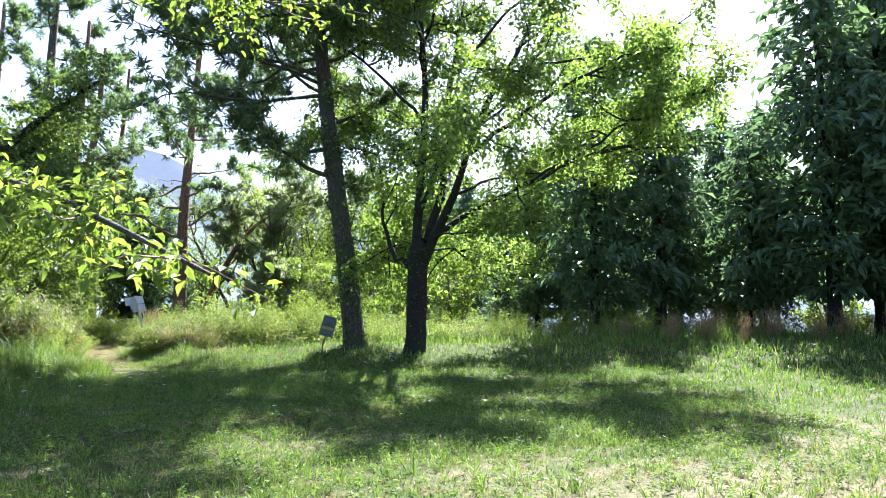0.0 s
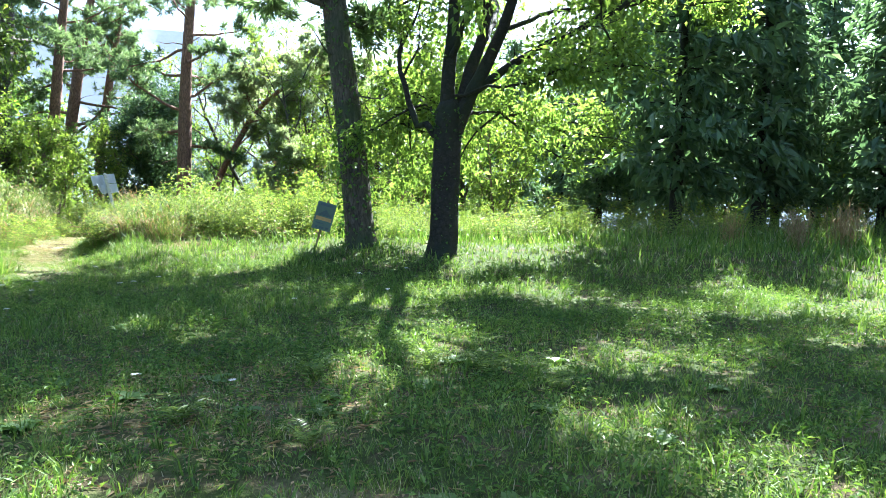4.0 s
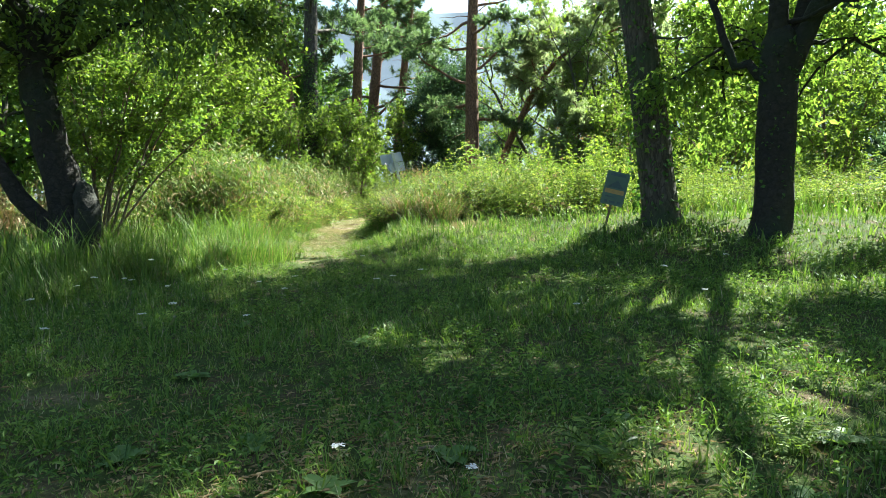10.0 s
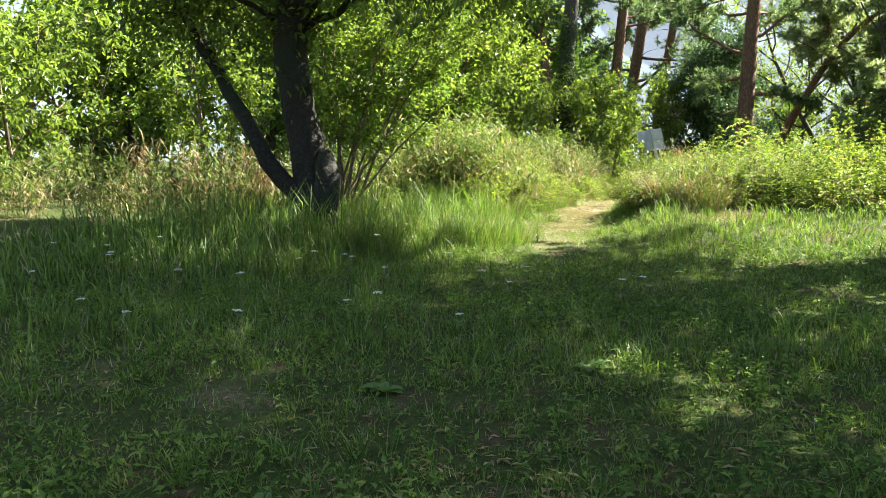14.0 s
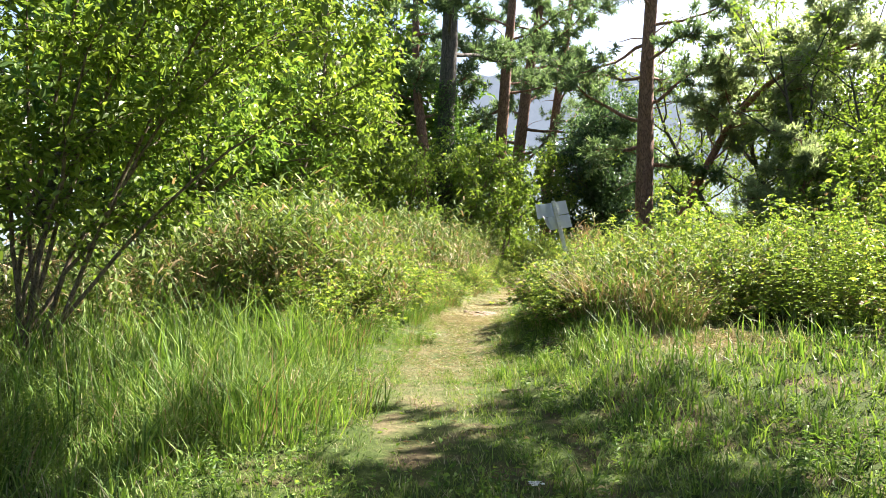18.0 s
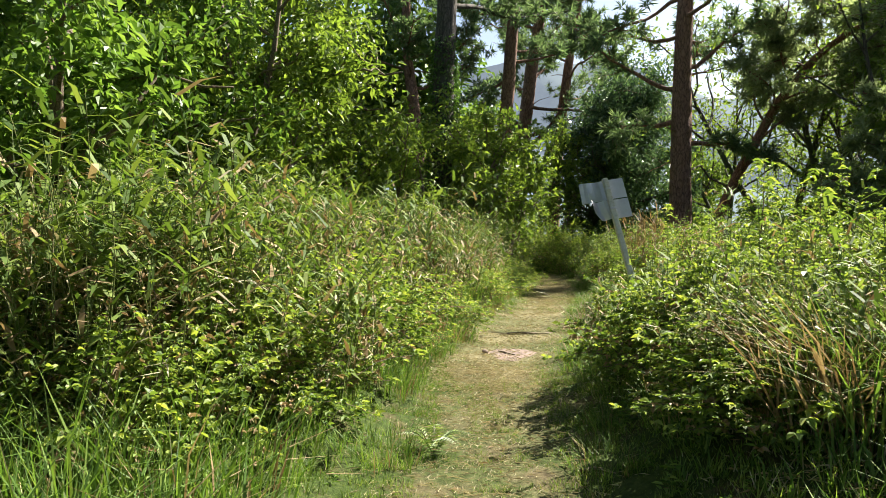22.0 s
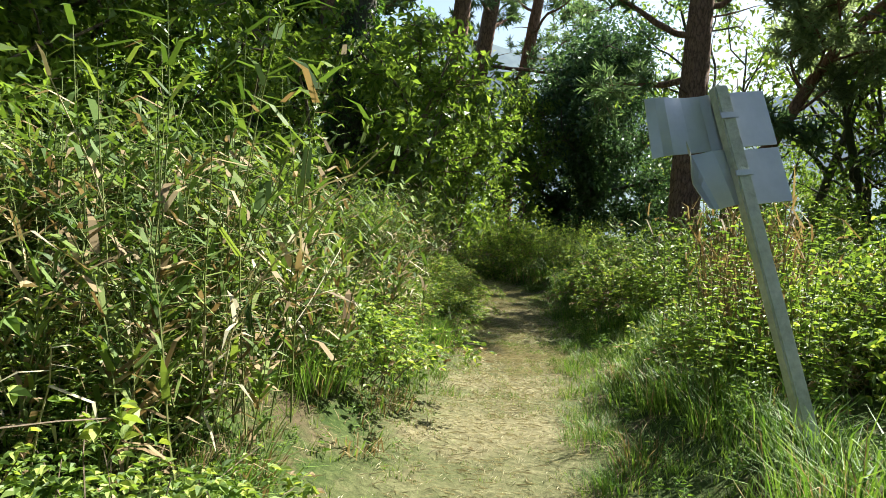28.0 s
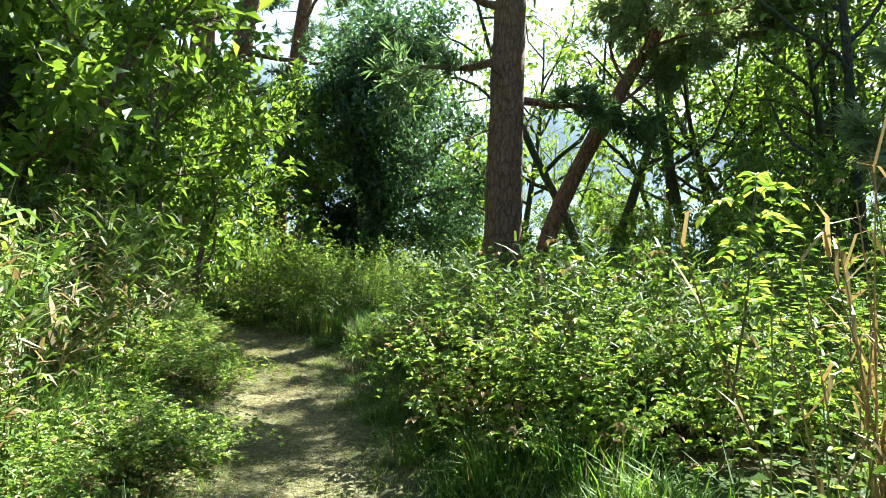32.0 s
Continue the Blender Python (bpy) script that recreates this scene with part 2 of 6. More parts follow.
def bark_mat(name, c1, c2, c3, scale=(9, 9, 2.2), bump=0.6, moss=None):
    mat, nt, bsdf, out = tree_of(name)
    tc = nt.nodes.new("ShaderNodeTexCoord")
    mp = nt.nodes.new("ShaderNodeMapping")
    mp.inputs["Scale"].default_value = scale
    nt.links.new(tc.outputs["Object"], mp.inputs[0])
    vor = node(nt, "ShaderNodeTexVoronoi", Scale=1.6)
    vor.feature = "DISTANCE_TO_EDGE"
    noi = node(nt, "ShaderNodeTexNoise", Scale=2.4, Detail=8.0, Roughness=0.65)
    warp = nt.nodes.new("ShaderNodeVectorMath")
    warp.operation = "ADD"
    nt.links.new(mp.outputs[0], noi.inputs["Vector"])
    nt.links.new(mp.outputs[0], warp.inputs[0])
    nt.links.new(noi.outputs["Color"], warp.inputs[1])
    nt.links.new(warp.outputs[0], vor.inputs["Vector"])
    big = node(nt, "ShaderNodeTexNoise", Scale=0.9, Detail=3.0)
    nt.links.new(tc.outputs["Object"], big.inputs["Vector"])
    col = ramp(nt, noi.outputs["Fac"], [(0.3, c1), (0.52, c2), (0.75, c3)])
    crack = ramp(nt, vor.outputs["Distance"], [(0.0, (0.25, 0.22, 0.2)), (0.12, (1, 1, 1))])
    mul = nt.nodes.new("ShaderNodeMix")
    mul.data_type, mul.blend_type = "RGBA", "MULTIPLY"
    mul.inputs["Factor"].default_value = 0.85
    nt.links.new(col, mul.inputs["A"])
    nt.links.new(crack, mul.inputs["B"])
    last = mul.outputs["Result"]
    if moss:
        mm = nt.nodes.new("ShaderNodeMix")
        mm.data_type = "RGBA"
        mm.inputs["B"].default_value = (*moss, 1)
        f = ramp(nt, big.outputs["Fac"], [(0.45, (0, 0, 0)), (0.62, (0.8, 0.8, 0.8))])
        nt.links.new(f, mm.inputs["Factor"])
        nt.links.new(last, mm.inputs["A"])
        last = mm.outputs["Result"]
    nt.links.new(last, bsdf.inputs["Base Color"])
    bsdf.inputs["Roughness"].default_value = 0.9
    bp = node(nt, "ShaderNodeBump", Strength=bump, Distance=0.04)
    add = nt.nodes.new("ShaderNodeMath")
    nt.links.new(vor.outputs["Distance"], add.inputs[0])
    nt.links.new(noi.outputs["Fac"], add.inputs[1])
    nt.links.new(add.outputs[0], bp.inputs["Height"])
    nt.links.new(bp.outputs[0], bsdf.inputs["Normal"])
    return mat


LEAF_CHERRY = leaf_mat("cherry_leaf", (0.055, 0.1, 0.024), (0.105, 0.17, 0.042), (0.18, 0.245, 0.07), (1.9, 1.9, 0.9), 0.5)
LEAF_FRESH = leaf_mat("fresh_leaf", (0.05, 0.09, 0.018), (0.11, 0.175, 0.032), (0.19, 0.26, 0.055), (1.7, 1.65, 0.8), 0.43)
LEAF_WOOD = leaf_mat("woodland_leaf", (0.045, 0.095, 0.02), (0.095, 0.17, 0.034), (0.165, 0.24, 0.055), (1.6, 1.65, 0.8), 0.4)
LEAF_HOLLY = leaf_mat("glossy_dark_leaf", (0.038, 0.07, 0.036), (0.065, 0.115, 0.056), (0.1, 0.16, 0.08), (1.4, 1.5, 0.9), 0.28, 0.24, 0.7)
LEAF_BRAMBLE = leaf_mat("bramble_leaf", (0.03, 0.062, 0.014), (0.13, 0.2, 0.042), (0.33, 0.37, 0.09), (1.6, 1.62, 0.7), 0.37, 0.5, 0.25)
LEAF_SASA = leaf_mat("bamboo_grass_leaf", (0.03, 0.06, 0.014), (0.095, 0.15, 0.034), (0.215, 0.26, 0.072), (1.5, 1.55, 0.7), 0.3, 0.6, 0.16)
LEAF_DRY = leaf_mat("withered_leaf", (0.13, 0.085, 0.04), (0.25, 0.185, 0.09), (0.38, 0.3, 0.17), (1.1, 1.0, 0.7), 0.25, 0.7)
LEAF_GRASS = leaf_mat("lawn_grass", (0.03, 0.062, 0.013), (0.11, 0.18, 0.036), (0.27, 0.33, 0.095), (1.5, 1.55, 0.7), 0.3, 0.55, 0.25)
LEAF_TALL = leaf_mat("tall_grass", (0.028, 0.062, 0.013), (0.09, 0.165, 0.032), (0.21, 0.285, 0.072), (1.5, 1.55, 0.7), 0.32, 0.55, 0.22)
LEAF_IVY = leaf_mat("ivy_leaf", (0.03, 0.07, 0.016), (0.06, 0.12, 0.025), (0.1, 0.17, 0.04), (1.5, 1.6, 0.7), 0.35)
NEEDLE_CEDAR = leaf_mat("cedar_spray", (0.045, 0.085, 0.046), (0.09, 0.15, 0.075), (0.15, 0.22, 0.11), (1.3, 1.4, 0.9), 0.32)
NEEDLE_PINE = leaf_mat("pine_needles", (0.045, 0.08, 0.04), (0.1, 0.15, 0.07), (0.18, 0.235, 0.12), (1.5, 1.6, 1.0), 0.42)
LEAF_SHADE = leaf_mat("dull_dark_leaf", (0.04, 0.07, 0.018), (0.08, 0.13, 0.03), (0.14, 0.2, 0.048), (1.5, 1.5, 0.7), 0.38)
LEAF_STRAW = leaf_mat("pale_straw", (0.2, 0.172, 0.105), (0.36, 0.325, 0.21), (0.5, 0.46, 0.31), (1.1, 1.0, 0.7), 0.2, 0.6)
NEEDLE_PALE = leaf_mat("pale_pine_needles", (0.11, 0.145, 0.08), (0.19, 0.23, 0.125), (0.28, 0.32, 0.18), (1.6, 1.65, 1.15), 0.58)
BARK_PINE = bark_mat("red_pine_bark", (0.11, 0.055, 0.035), (0.21, 0.11, 0.07), (0.3, 0.18, 0.12), (7, 7, 2.5))
BARK_GREY = bark_mat("grey_bark", (0.04, 0.032, 0.025), (0.085, 0.07, 0.056), (0.15, 0.13, 0.11), moss=(0.035, 0.055, 0.02))
BARK_DARK = bark_mat("dark_cherry_bark", (0.012, 0.01, 0.008), (0.022, 0.018, 0.015), (0.045, 0.037, 0.031), (5, 5, 6), moss=(0.015, 0.022, 0.01))
TWIG = bark_mat("twig_bark", (0.09, 0.065, 0.04), (0.16, 0.12, 0.08), (0.25, 0.2, 0.14), (14, 14, 6), 0.2)
STEM_GREEN = leaf_mat("green_stem", (0.07, 0.1, 0.03), (0.12, 0.15, 0.045), (0.2, 0.2, 0.08), (1, 1, 0.6), 0.1)

# ---- the lie of the land ----
PATH = spline([(-4.6, 13.4), (-6.4, 15.8), (-7.65, 17.7), (-9.8, 21.2), (-10.7, 22.8), (-12.95, 28.15), (-13.5, 29.3), (-15.1, 32.4), (-16.3, 34.6), (-17.5, 36.0), (-19.6, 36.9), (-23.0, 37.2)], 46)


def path_off(x, y):
    """Distance from the footpath's middle (right of it plus), and how far along it (0 to 1)."""
    x, y = np.asarray(x, float), np.asarray(y, float)
    best, sign, along = np.full(x.shape, 1e9), np.ones(x.shape), np.zeros(x.shape)
    for i in range(len(PATH) - 1):
        a, b = PATH[i], PATH[i + 1]
        e = b - a
        f = np.clip(((x - a[0]) * e[0] + (y - a[1]) * e[1]) / (e @ e), 0, 1)
        dx, dy = x - a[0] - f * e[0], y - a[1] - f * e[1]
        dd = np.hypot(dx, dy)
        near = dd < best
        best = np.where(near, dd, best)
        sign = np.where(near, np.where(e[0] * dy - e[1] * dx > 0, -1.0, 1.0), sign)
        along = np.where(near, (i + f) / (len(PATH) - 1), along)
    return best * sign, along


def smooth(a, b, x):
    f = np.clip((np.asarray(x, float) - a) / (b - a), 0, 1)
    return f * f * (3 - 2 * f)


def wavy(x, y, s, k=0.0):
    """Soft uneven values, about -1 to 1."""
    return (np.sin(x * s + 1.3 + k) * np.cos(y * s * 1.17 + 0.6 * k) + 0.6 * np.sin((x * 0.8 - y) * s * 2.1 + 2.1 * k) + 0.4 * np.cos((x + y * 0.7) * s * 4.3 + k)) / 2


def ground(x, y):
    x, y = np.asarray(x, float), np.asarray(y, float)
    off, along = path_off(x, y)
    z = -0.43 * smooth(19, 39, y)
    side = smooth(0.55, 1.5, np.abs(off)) * smooth(16.5, 20.5, y) * (1 - smooth(40, 46, y))
    left = np.where(off < 0, 0.42, 0.38)
    z = z + side * left
    z = z + 0.16 * smooth(-7.5, -11, x) * smooth(6, 12, y) * (1 - smooth(15, 19, y))
    z = z + 0.1 * smooth(15, 20, y) * smooth(-6, -3, x)
    far = np.maximum(y - 46, 0)
    z = z - 70 * smooth(0, 330, far)
    z = z + 0.025 * wavy(x, y, 0.9) + 0.012 * wavy(x, y, 3.1, 2.0) - 0.035 * (1 - smooth(0.2, 0.55, np.abs(off))) * smooth(0.1, 0.25, along)
    return z


def dryness(x, y):
    """How bare and straw-covered the soil is."""
    off, along = path_off(x, y)
    late = smooth(20, 24, y)
    d = (1 - smooth(0.2 + 0.1 * late, 0.75 + 0.3 * late, np.abs(off) + 0.16 * wavy(x, y, 2.3))) * smooth(0.05, 0.22, along) * (0.36 + 0.3 * late + (0.3 + 0.15 * late) * wavy(x, y, 1.9, 1.0))
    d = np.maximum(d, 0.6 * smooth(0.35, 0.8, wavy(x * 0.6, y, 1.4, 4.0)) * (1 - smooth(9, 14, y)))
    d = np.maximum(d, 0.8 * smooth(2.2, 5.0, x + wavy(x, y, 1.1)) * (1 - smooth(8.0, 13.0, x)) * (1 - smooth(8.5, 11.5, y)) * smooth(3.0, 6.0, y) * (0.6 + 0.5 * wavy(x, y, 2.2, 5.0)))
    d = np.maximum(d, 0.9 * (1 - smooth(0.3, 0.6, np.hypot((x + 6.1) / 1.4, y - 19.6))))
    d = np.maximum(d, 0.95 * smooth(-1.2, 0.8, x + wavy(x, y, 1.3)) * (1 - smooth(6.0, 8.5, y)) * (0.6 + 0.5 * wavy(x, y, 2.6, 3.0)))
    d = np.maximum(d, 0.32 * (1 - smooth(0.3, 1.1, np.hypot(x + 1.5 + 0.4 * wavy(x, y, 2), (y - 10.0) * 0.6))))
    return d


def lattice(lo, hi, step, far, n):
    near = np.arange(lo, hi + step / 2, step)
    grow = np.geomspace(step * 2, far, n)
    return np.concatenate([lo - grow[::-1], near, hi + grow])


def ground_sheet():
    xs, ys = lattice(-26, 16, 0.3, 5000, 34), lattice(-6, 44, 0.3, 5000, 34)
    gx, gy = np.meshgrid(xs, ys, indexing="ij")
    gz = ground(gx, gy)
    nx, ny = gx.shape
    i, j = np.meshgrid(np.arange(nx - 1), np.arange(ny - 1), indexing="ij")
    q = np.stack([i * ny + j, (i + 1) * ny + j, (i + 1) * ny + j + 1, i * ny + j + 1], -1).reshape(-1, 4)
    g = Geo().add(np.stack([gx, gy, gz], -1), q)
    mat, nt, bsdf, out = tree_of("grassy_soil")
    att = nt.nodes.new("ShaderNodeAttribute")
    att.attribute_name = "dry"
    tc = nt.nodes.new("ShaderNodeTexCoord")
    fine = node(nt, "ShaderNodeTexNoise", Scale=22.0, Detail=9.0, Roughness=0.7)
    mid = node(nt, "ShaderNodeTexNoise", Scale=2.6, Detail=5.0, Roughness=0.6)
    for n in (fine, mid):
        nt.links.new(tc.outputs["Object"], n.inputs["Vector"])
    green = ramp(nt, fine.outputs["Fac"], [(0.3, (0.018, 0.03, 0.008)), (0.5, (0.036, 0.056, 0.013)), (0.72, (0.075, 0.095, 0.026))])
    straw = ramp(nt, fine.outputs["Fac"], [(0.28, (0.06, 0.052, 0.026)), (0.5, (0.14, 0.125, 0.065)), (0.72, (0.26, 0.23, 0.135))])
    soil = ramp(nt, fine.outputs["Fac"], [(0.3, (0.04, 0.03, 0.017)), (0.6, (0.085, 0.062, 0.035)), (0.8, (0.16, 0.115, 0.07))])
    m1 = nt.nodes.new("ShaderNodeMix")
    m1.data_type = "RGBA"
    f1 = ramp(nt, mid.outputs["Fac"], [(0.5, (0, 0, 0)), (0.66, (1, 1, 1))])
    nt.links.new(f1, m1.inputs["Factor"])
    nt.links.new(green, m1.inputs["A"])
    nt.links.new(soil, m1.inputs["B"])
    m2 = nt.nodes.new("ShaderNodeMix")
    m2.data_type = "RGBA"
    add = nt.nodes.new("ShaderNodeMath")
    add.operation = "MULTIPLY_ADD"
    add.inputs[1].default_value = 1.4
    sub = nt.nodes.new("ShaderNodeMath")
    sub.operation = "MULTIPLY_ADD"
    sub.inputs[1].default_value, sub.inputs[2].default_value = 1.2, -0.75
    nt.links.new(mid.outputs["Fac"], sub.inputs[0])
    nt.links.new(att.outputs["Fac"], add.inputs[0])
    nt.links.new(sub.outputs[0], add.inputs[2])
    add.use_clamp = True
    nt.links.new(add.outputs[0], m2.inputs["Factor"])
    nt.links.new(m1.outputs["Result"], m2.inputs["A"])
    nt.links.new(straw, m2.inputs["B"])
    nt.links.new(m2.outputs["Result"], bsdf.inputs["Base Color"])
    bsdf.inputs["Roughness"].default_value = 0.95
    bsdf.inputs["Specular IOR Level"].default_value = 0.1
    bp = node(nt, "ShaderNodeBump", Strength=0.7, Distance=0.03)
    nt.links.new(fine.outputs["Fac"], bp.inputs["Height"])
    nt.links.new(bp.outputs[0], bsdf.inputs["Normal"])
    me = g.mesh("ground", mat, True)
    at = me.attributes.new("dry", "FLOAT", "POINT")
    at.data.foreach_set("value", dryness(gx, gy).astype(np.float32).ravel())
    tagged(new("ground", me), "uneven grassy ground with a trodden straw-coloured footpath", "ground", kind="structure")


ground_sheet()


def mountains():
    """Wooded hills across the valley; distance haze is put in as blue-grey colour and glow."""
    mat, nt, bsdf, out = tree_of("woods_haze_glow")
    tc = nt.nodes.new("ShaderNodeTexCoord")
    n1 = node(nt, "ShaderNodeTexNoise", Scale=0.012, Detail=8.0, Roughness=0.65)
    nt.links.new(tc.outputs["Object"], n1.inputs["Vector"])
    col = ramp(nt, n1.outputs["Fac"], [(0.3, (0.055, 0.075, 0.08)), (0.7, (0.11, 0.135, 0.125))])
    nt.links.new(col, bsdf.inputs["Base Color"])
    bsdf.inputs["Roughness"].default_value = 1.0
    bsdf.inputs["Specular IOR Level"].default_value = 0.0
    # faint blue emission painted in for the haze over the hills
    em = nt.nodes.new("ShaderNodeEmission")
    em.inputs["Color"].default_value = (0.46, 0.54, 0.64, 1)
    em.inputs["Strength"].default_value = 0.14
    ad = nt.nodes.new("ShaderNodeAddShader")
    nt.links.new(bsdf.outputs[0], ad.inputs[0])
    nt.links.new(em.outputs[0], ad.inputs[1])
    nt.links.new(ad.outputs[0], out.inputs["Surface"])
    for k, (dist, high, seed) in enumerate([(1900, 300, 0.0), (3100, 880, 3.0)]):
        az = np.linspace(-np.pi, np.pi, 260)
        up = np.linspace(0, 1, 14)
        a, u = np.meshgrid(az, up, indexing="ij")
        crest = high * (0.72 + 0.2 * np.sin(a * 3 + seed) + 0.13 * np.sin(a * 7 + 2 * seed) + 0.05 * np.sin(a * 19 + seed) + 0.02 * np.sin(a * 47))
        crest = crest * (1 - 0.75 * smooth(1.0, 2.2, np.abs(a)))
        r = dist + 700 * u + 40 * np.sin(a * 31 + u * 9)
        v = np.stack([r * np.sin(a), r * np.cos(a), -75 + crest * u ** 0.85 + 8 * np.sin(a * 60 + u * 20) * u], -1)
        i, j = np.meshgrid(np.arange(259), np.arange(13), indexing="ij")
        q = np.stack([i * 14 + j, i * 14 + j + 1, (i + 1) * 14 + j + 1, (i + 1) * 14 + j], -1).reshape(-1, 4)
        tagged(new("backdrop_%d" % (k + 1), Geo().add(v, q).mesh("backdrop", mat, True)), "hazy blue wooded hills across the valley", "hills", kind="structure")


mountains()

# ---- trees ----
def grow(start, d, length, r0, r1, n=8, wander=0.18, lift=0.05):
    """A limb that wanders as it grows, turning upward by lift."""
    d = np.asarray(d, float) / np.linalg.norm(d)
    pts = [np.asarray(start, float)]
    for i in range(n - 1):
        d = unit(d + rng.normal(size=3) * wander + np.array([0, 0, lift]))
        pts.append(pts[-1] + d * length / (n - 1))
    return np.array(pts), np.linspace(r0, r1, n)


def along_line(pts, f):
    u = np.clip(f, 0, 1) * (len(pts) - 1)
    i = np.minimum(u.astype(int), len(pts) - 2)
    w = (u - i)[:, None]
    return pts[i] * (1 - w) + pts[i + 1] * w, unit(pts[i + 1] - pts[i])


def spread_dir(base, amount):
    return unit(base + rng.normal(size=base.shape) * amount)


def leafy(geo, twigs, per, length, ratio=0.5, jitter=0.12, tilt=0.5, fine=False, droop=0.3):
    """Leaves along many twigs."""
    ps, ds = [], []
    for pts in twigs:
        f = rng.uniform(0.1, 1.0, per)
        p, d = along_line(pts, f)
        ps.append(p)
        ds.append(d)
    if not ps:
        return
    p, d = np.concatenate(ps), np.concatenate(ds)
    d = spread_dir(d * 0.5, 0.75) + np.array([0, 0, -droop])
    p = p + rng.normal(size=p.shape) * jitter
    ln = length * rng.uniform(0.6, 1.25, len(p))
    leaf_shapes(geo, p, d, ln, ln * ratio, tilt, fine)


def twigs_on(limbs, per, length, lo=0.25, wander=0.25, lift=0.02, spread=0.9, flat=0.6):
    out = []
    for pts in limbs:
        f = rng.uniform(lo, 1.0, per)
        p, d = along_line(pts, f)
        for a, b in zip(p, d):
            s = rng.normal(size=3) * spread
            s[2] *= flat
            out.append(grow(a, b * 0.6 + s, length * rng.uniform(0.5, 1.2), 0.012, 0.003, 5, wander, lift)[0])
    return out


def broadleaf(name, loc, height, spread, trunk_r, label, leaf, bark, leaf_len=0.11, per=34, limbs=11, twig=7, low=0.25, stems=1, fine=False, rz=0.0, category="tree", group="", flat=0.75, lift=0.06):
    """A branching tree: trunk, each main limb, twigs and a crown of separate leaves."""
    ob = thing(name, loc, label, category, group, rz)
    all_limbs = []
    for s in range(stems):
        lean = np.array([rng.normal() * 0.12, rng.normal() * 0.12, 1.0]) if stems == 1 else np.array([math.cos(s * 2.4) * 0.3, math.sin(s * 2.4) * 0.3, 1.0])
        pts, rad = grow((0.12 * s * math.cos(s * 2.4), 0.12 * s * math.sin(s * 2.4), -0.15), lean, height * 0.9, trunk_r, trunk_r * 0.18, 12, 0.06, 0.04)
        rad[0] *= 1.35
        g = Geo()
        tube(g, pts, rad, 10 if trunk_r > 0.1 else 7, 0.05)
        part("trunk", g, bark, ob, smooth=True)
        n = max(3, limbs // stems)
        for k in range(n):
            f = low + (0.97 - low) * (k + rng.uniform(0, 0.8)) / n
            p, d = along_line(pts, np.array([f]))
            az = k * 2.4 + rng.uniform(-0.4, 0.4) + s
            out = np.array([math.cos(az), math.sin(az), 0.35 + 0.5 * f])
            ln = spread * (1.1 - 0.55 * abs(f - 0.45)) * rng.uniform(0.75, 1.15)
            lp, lr = grow(p[0], out, ln, np.interp(f, [0, 1], [trunk_r * 0.55, trunk_r * 0.2]), 0.012, 8, 0.2, lift)
            g = Geo()
            tube(g, lp, lr, 6, 0.04)
            part("limb", g, bark, ob, smooth=True)
            all_limbs.append(lp)
    tw = twigs_on(all_limbs, twig, spread * 0.36, 0.15, flat=flat)
    g = Geo()
    for t in tw[:: (6 if leaf_len > 0.3 else 2)]:
        tube(g, t, np.linspace(0.014, 0.004, len(t)), 4, 0, False)
    part("twig_growth", g, TWIG, ob, kind="stuff")
    g = Geo()
    leafy(g, tw, per, leaf_len, 0.52, spread * 0.05, 0.55, fine)
    part("crown", g, leaf, ob, kind="stuff")
    return ob


def needle_tufts(geo, p, d, n, length, width):
    """Brushes of needles at p."""
    pp = np.repeat(p, n, 0)
    dd = np.repeat(d, n, 0)
    dd = unit(dd * 0.6 + rng.normal(size=pp.shape) * 0.75 + np.array([0, 0, 0.15]))
    ln = length * rng.uniform(0.7, 1.2, len(pp))
    leaf_shapes(geo, pp, dd, ln, width, 0.8, False, 0.0)


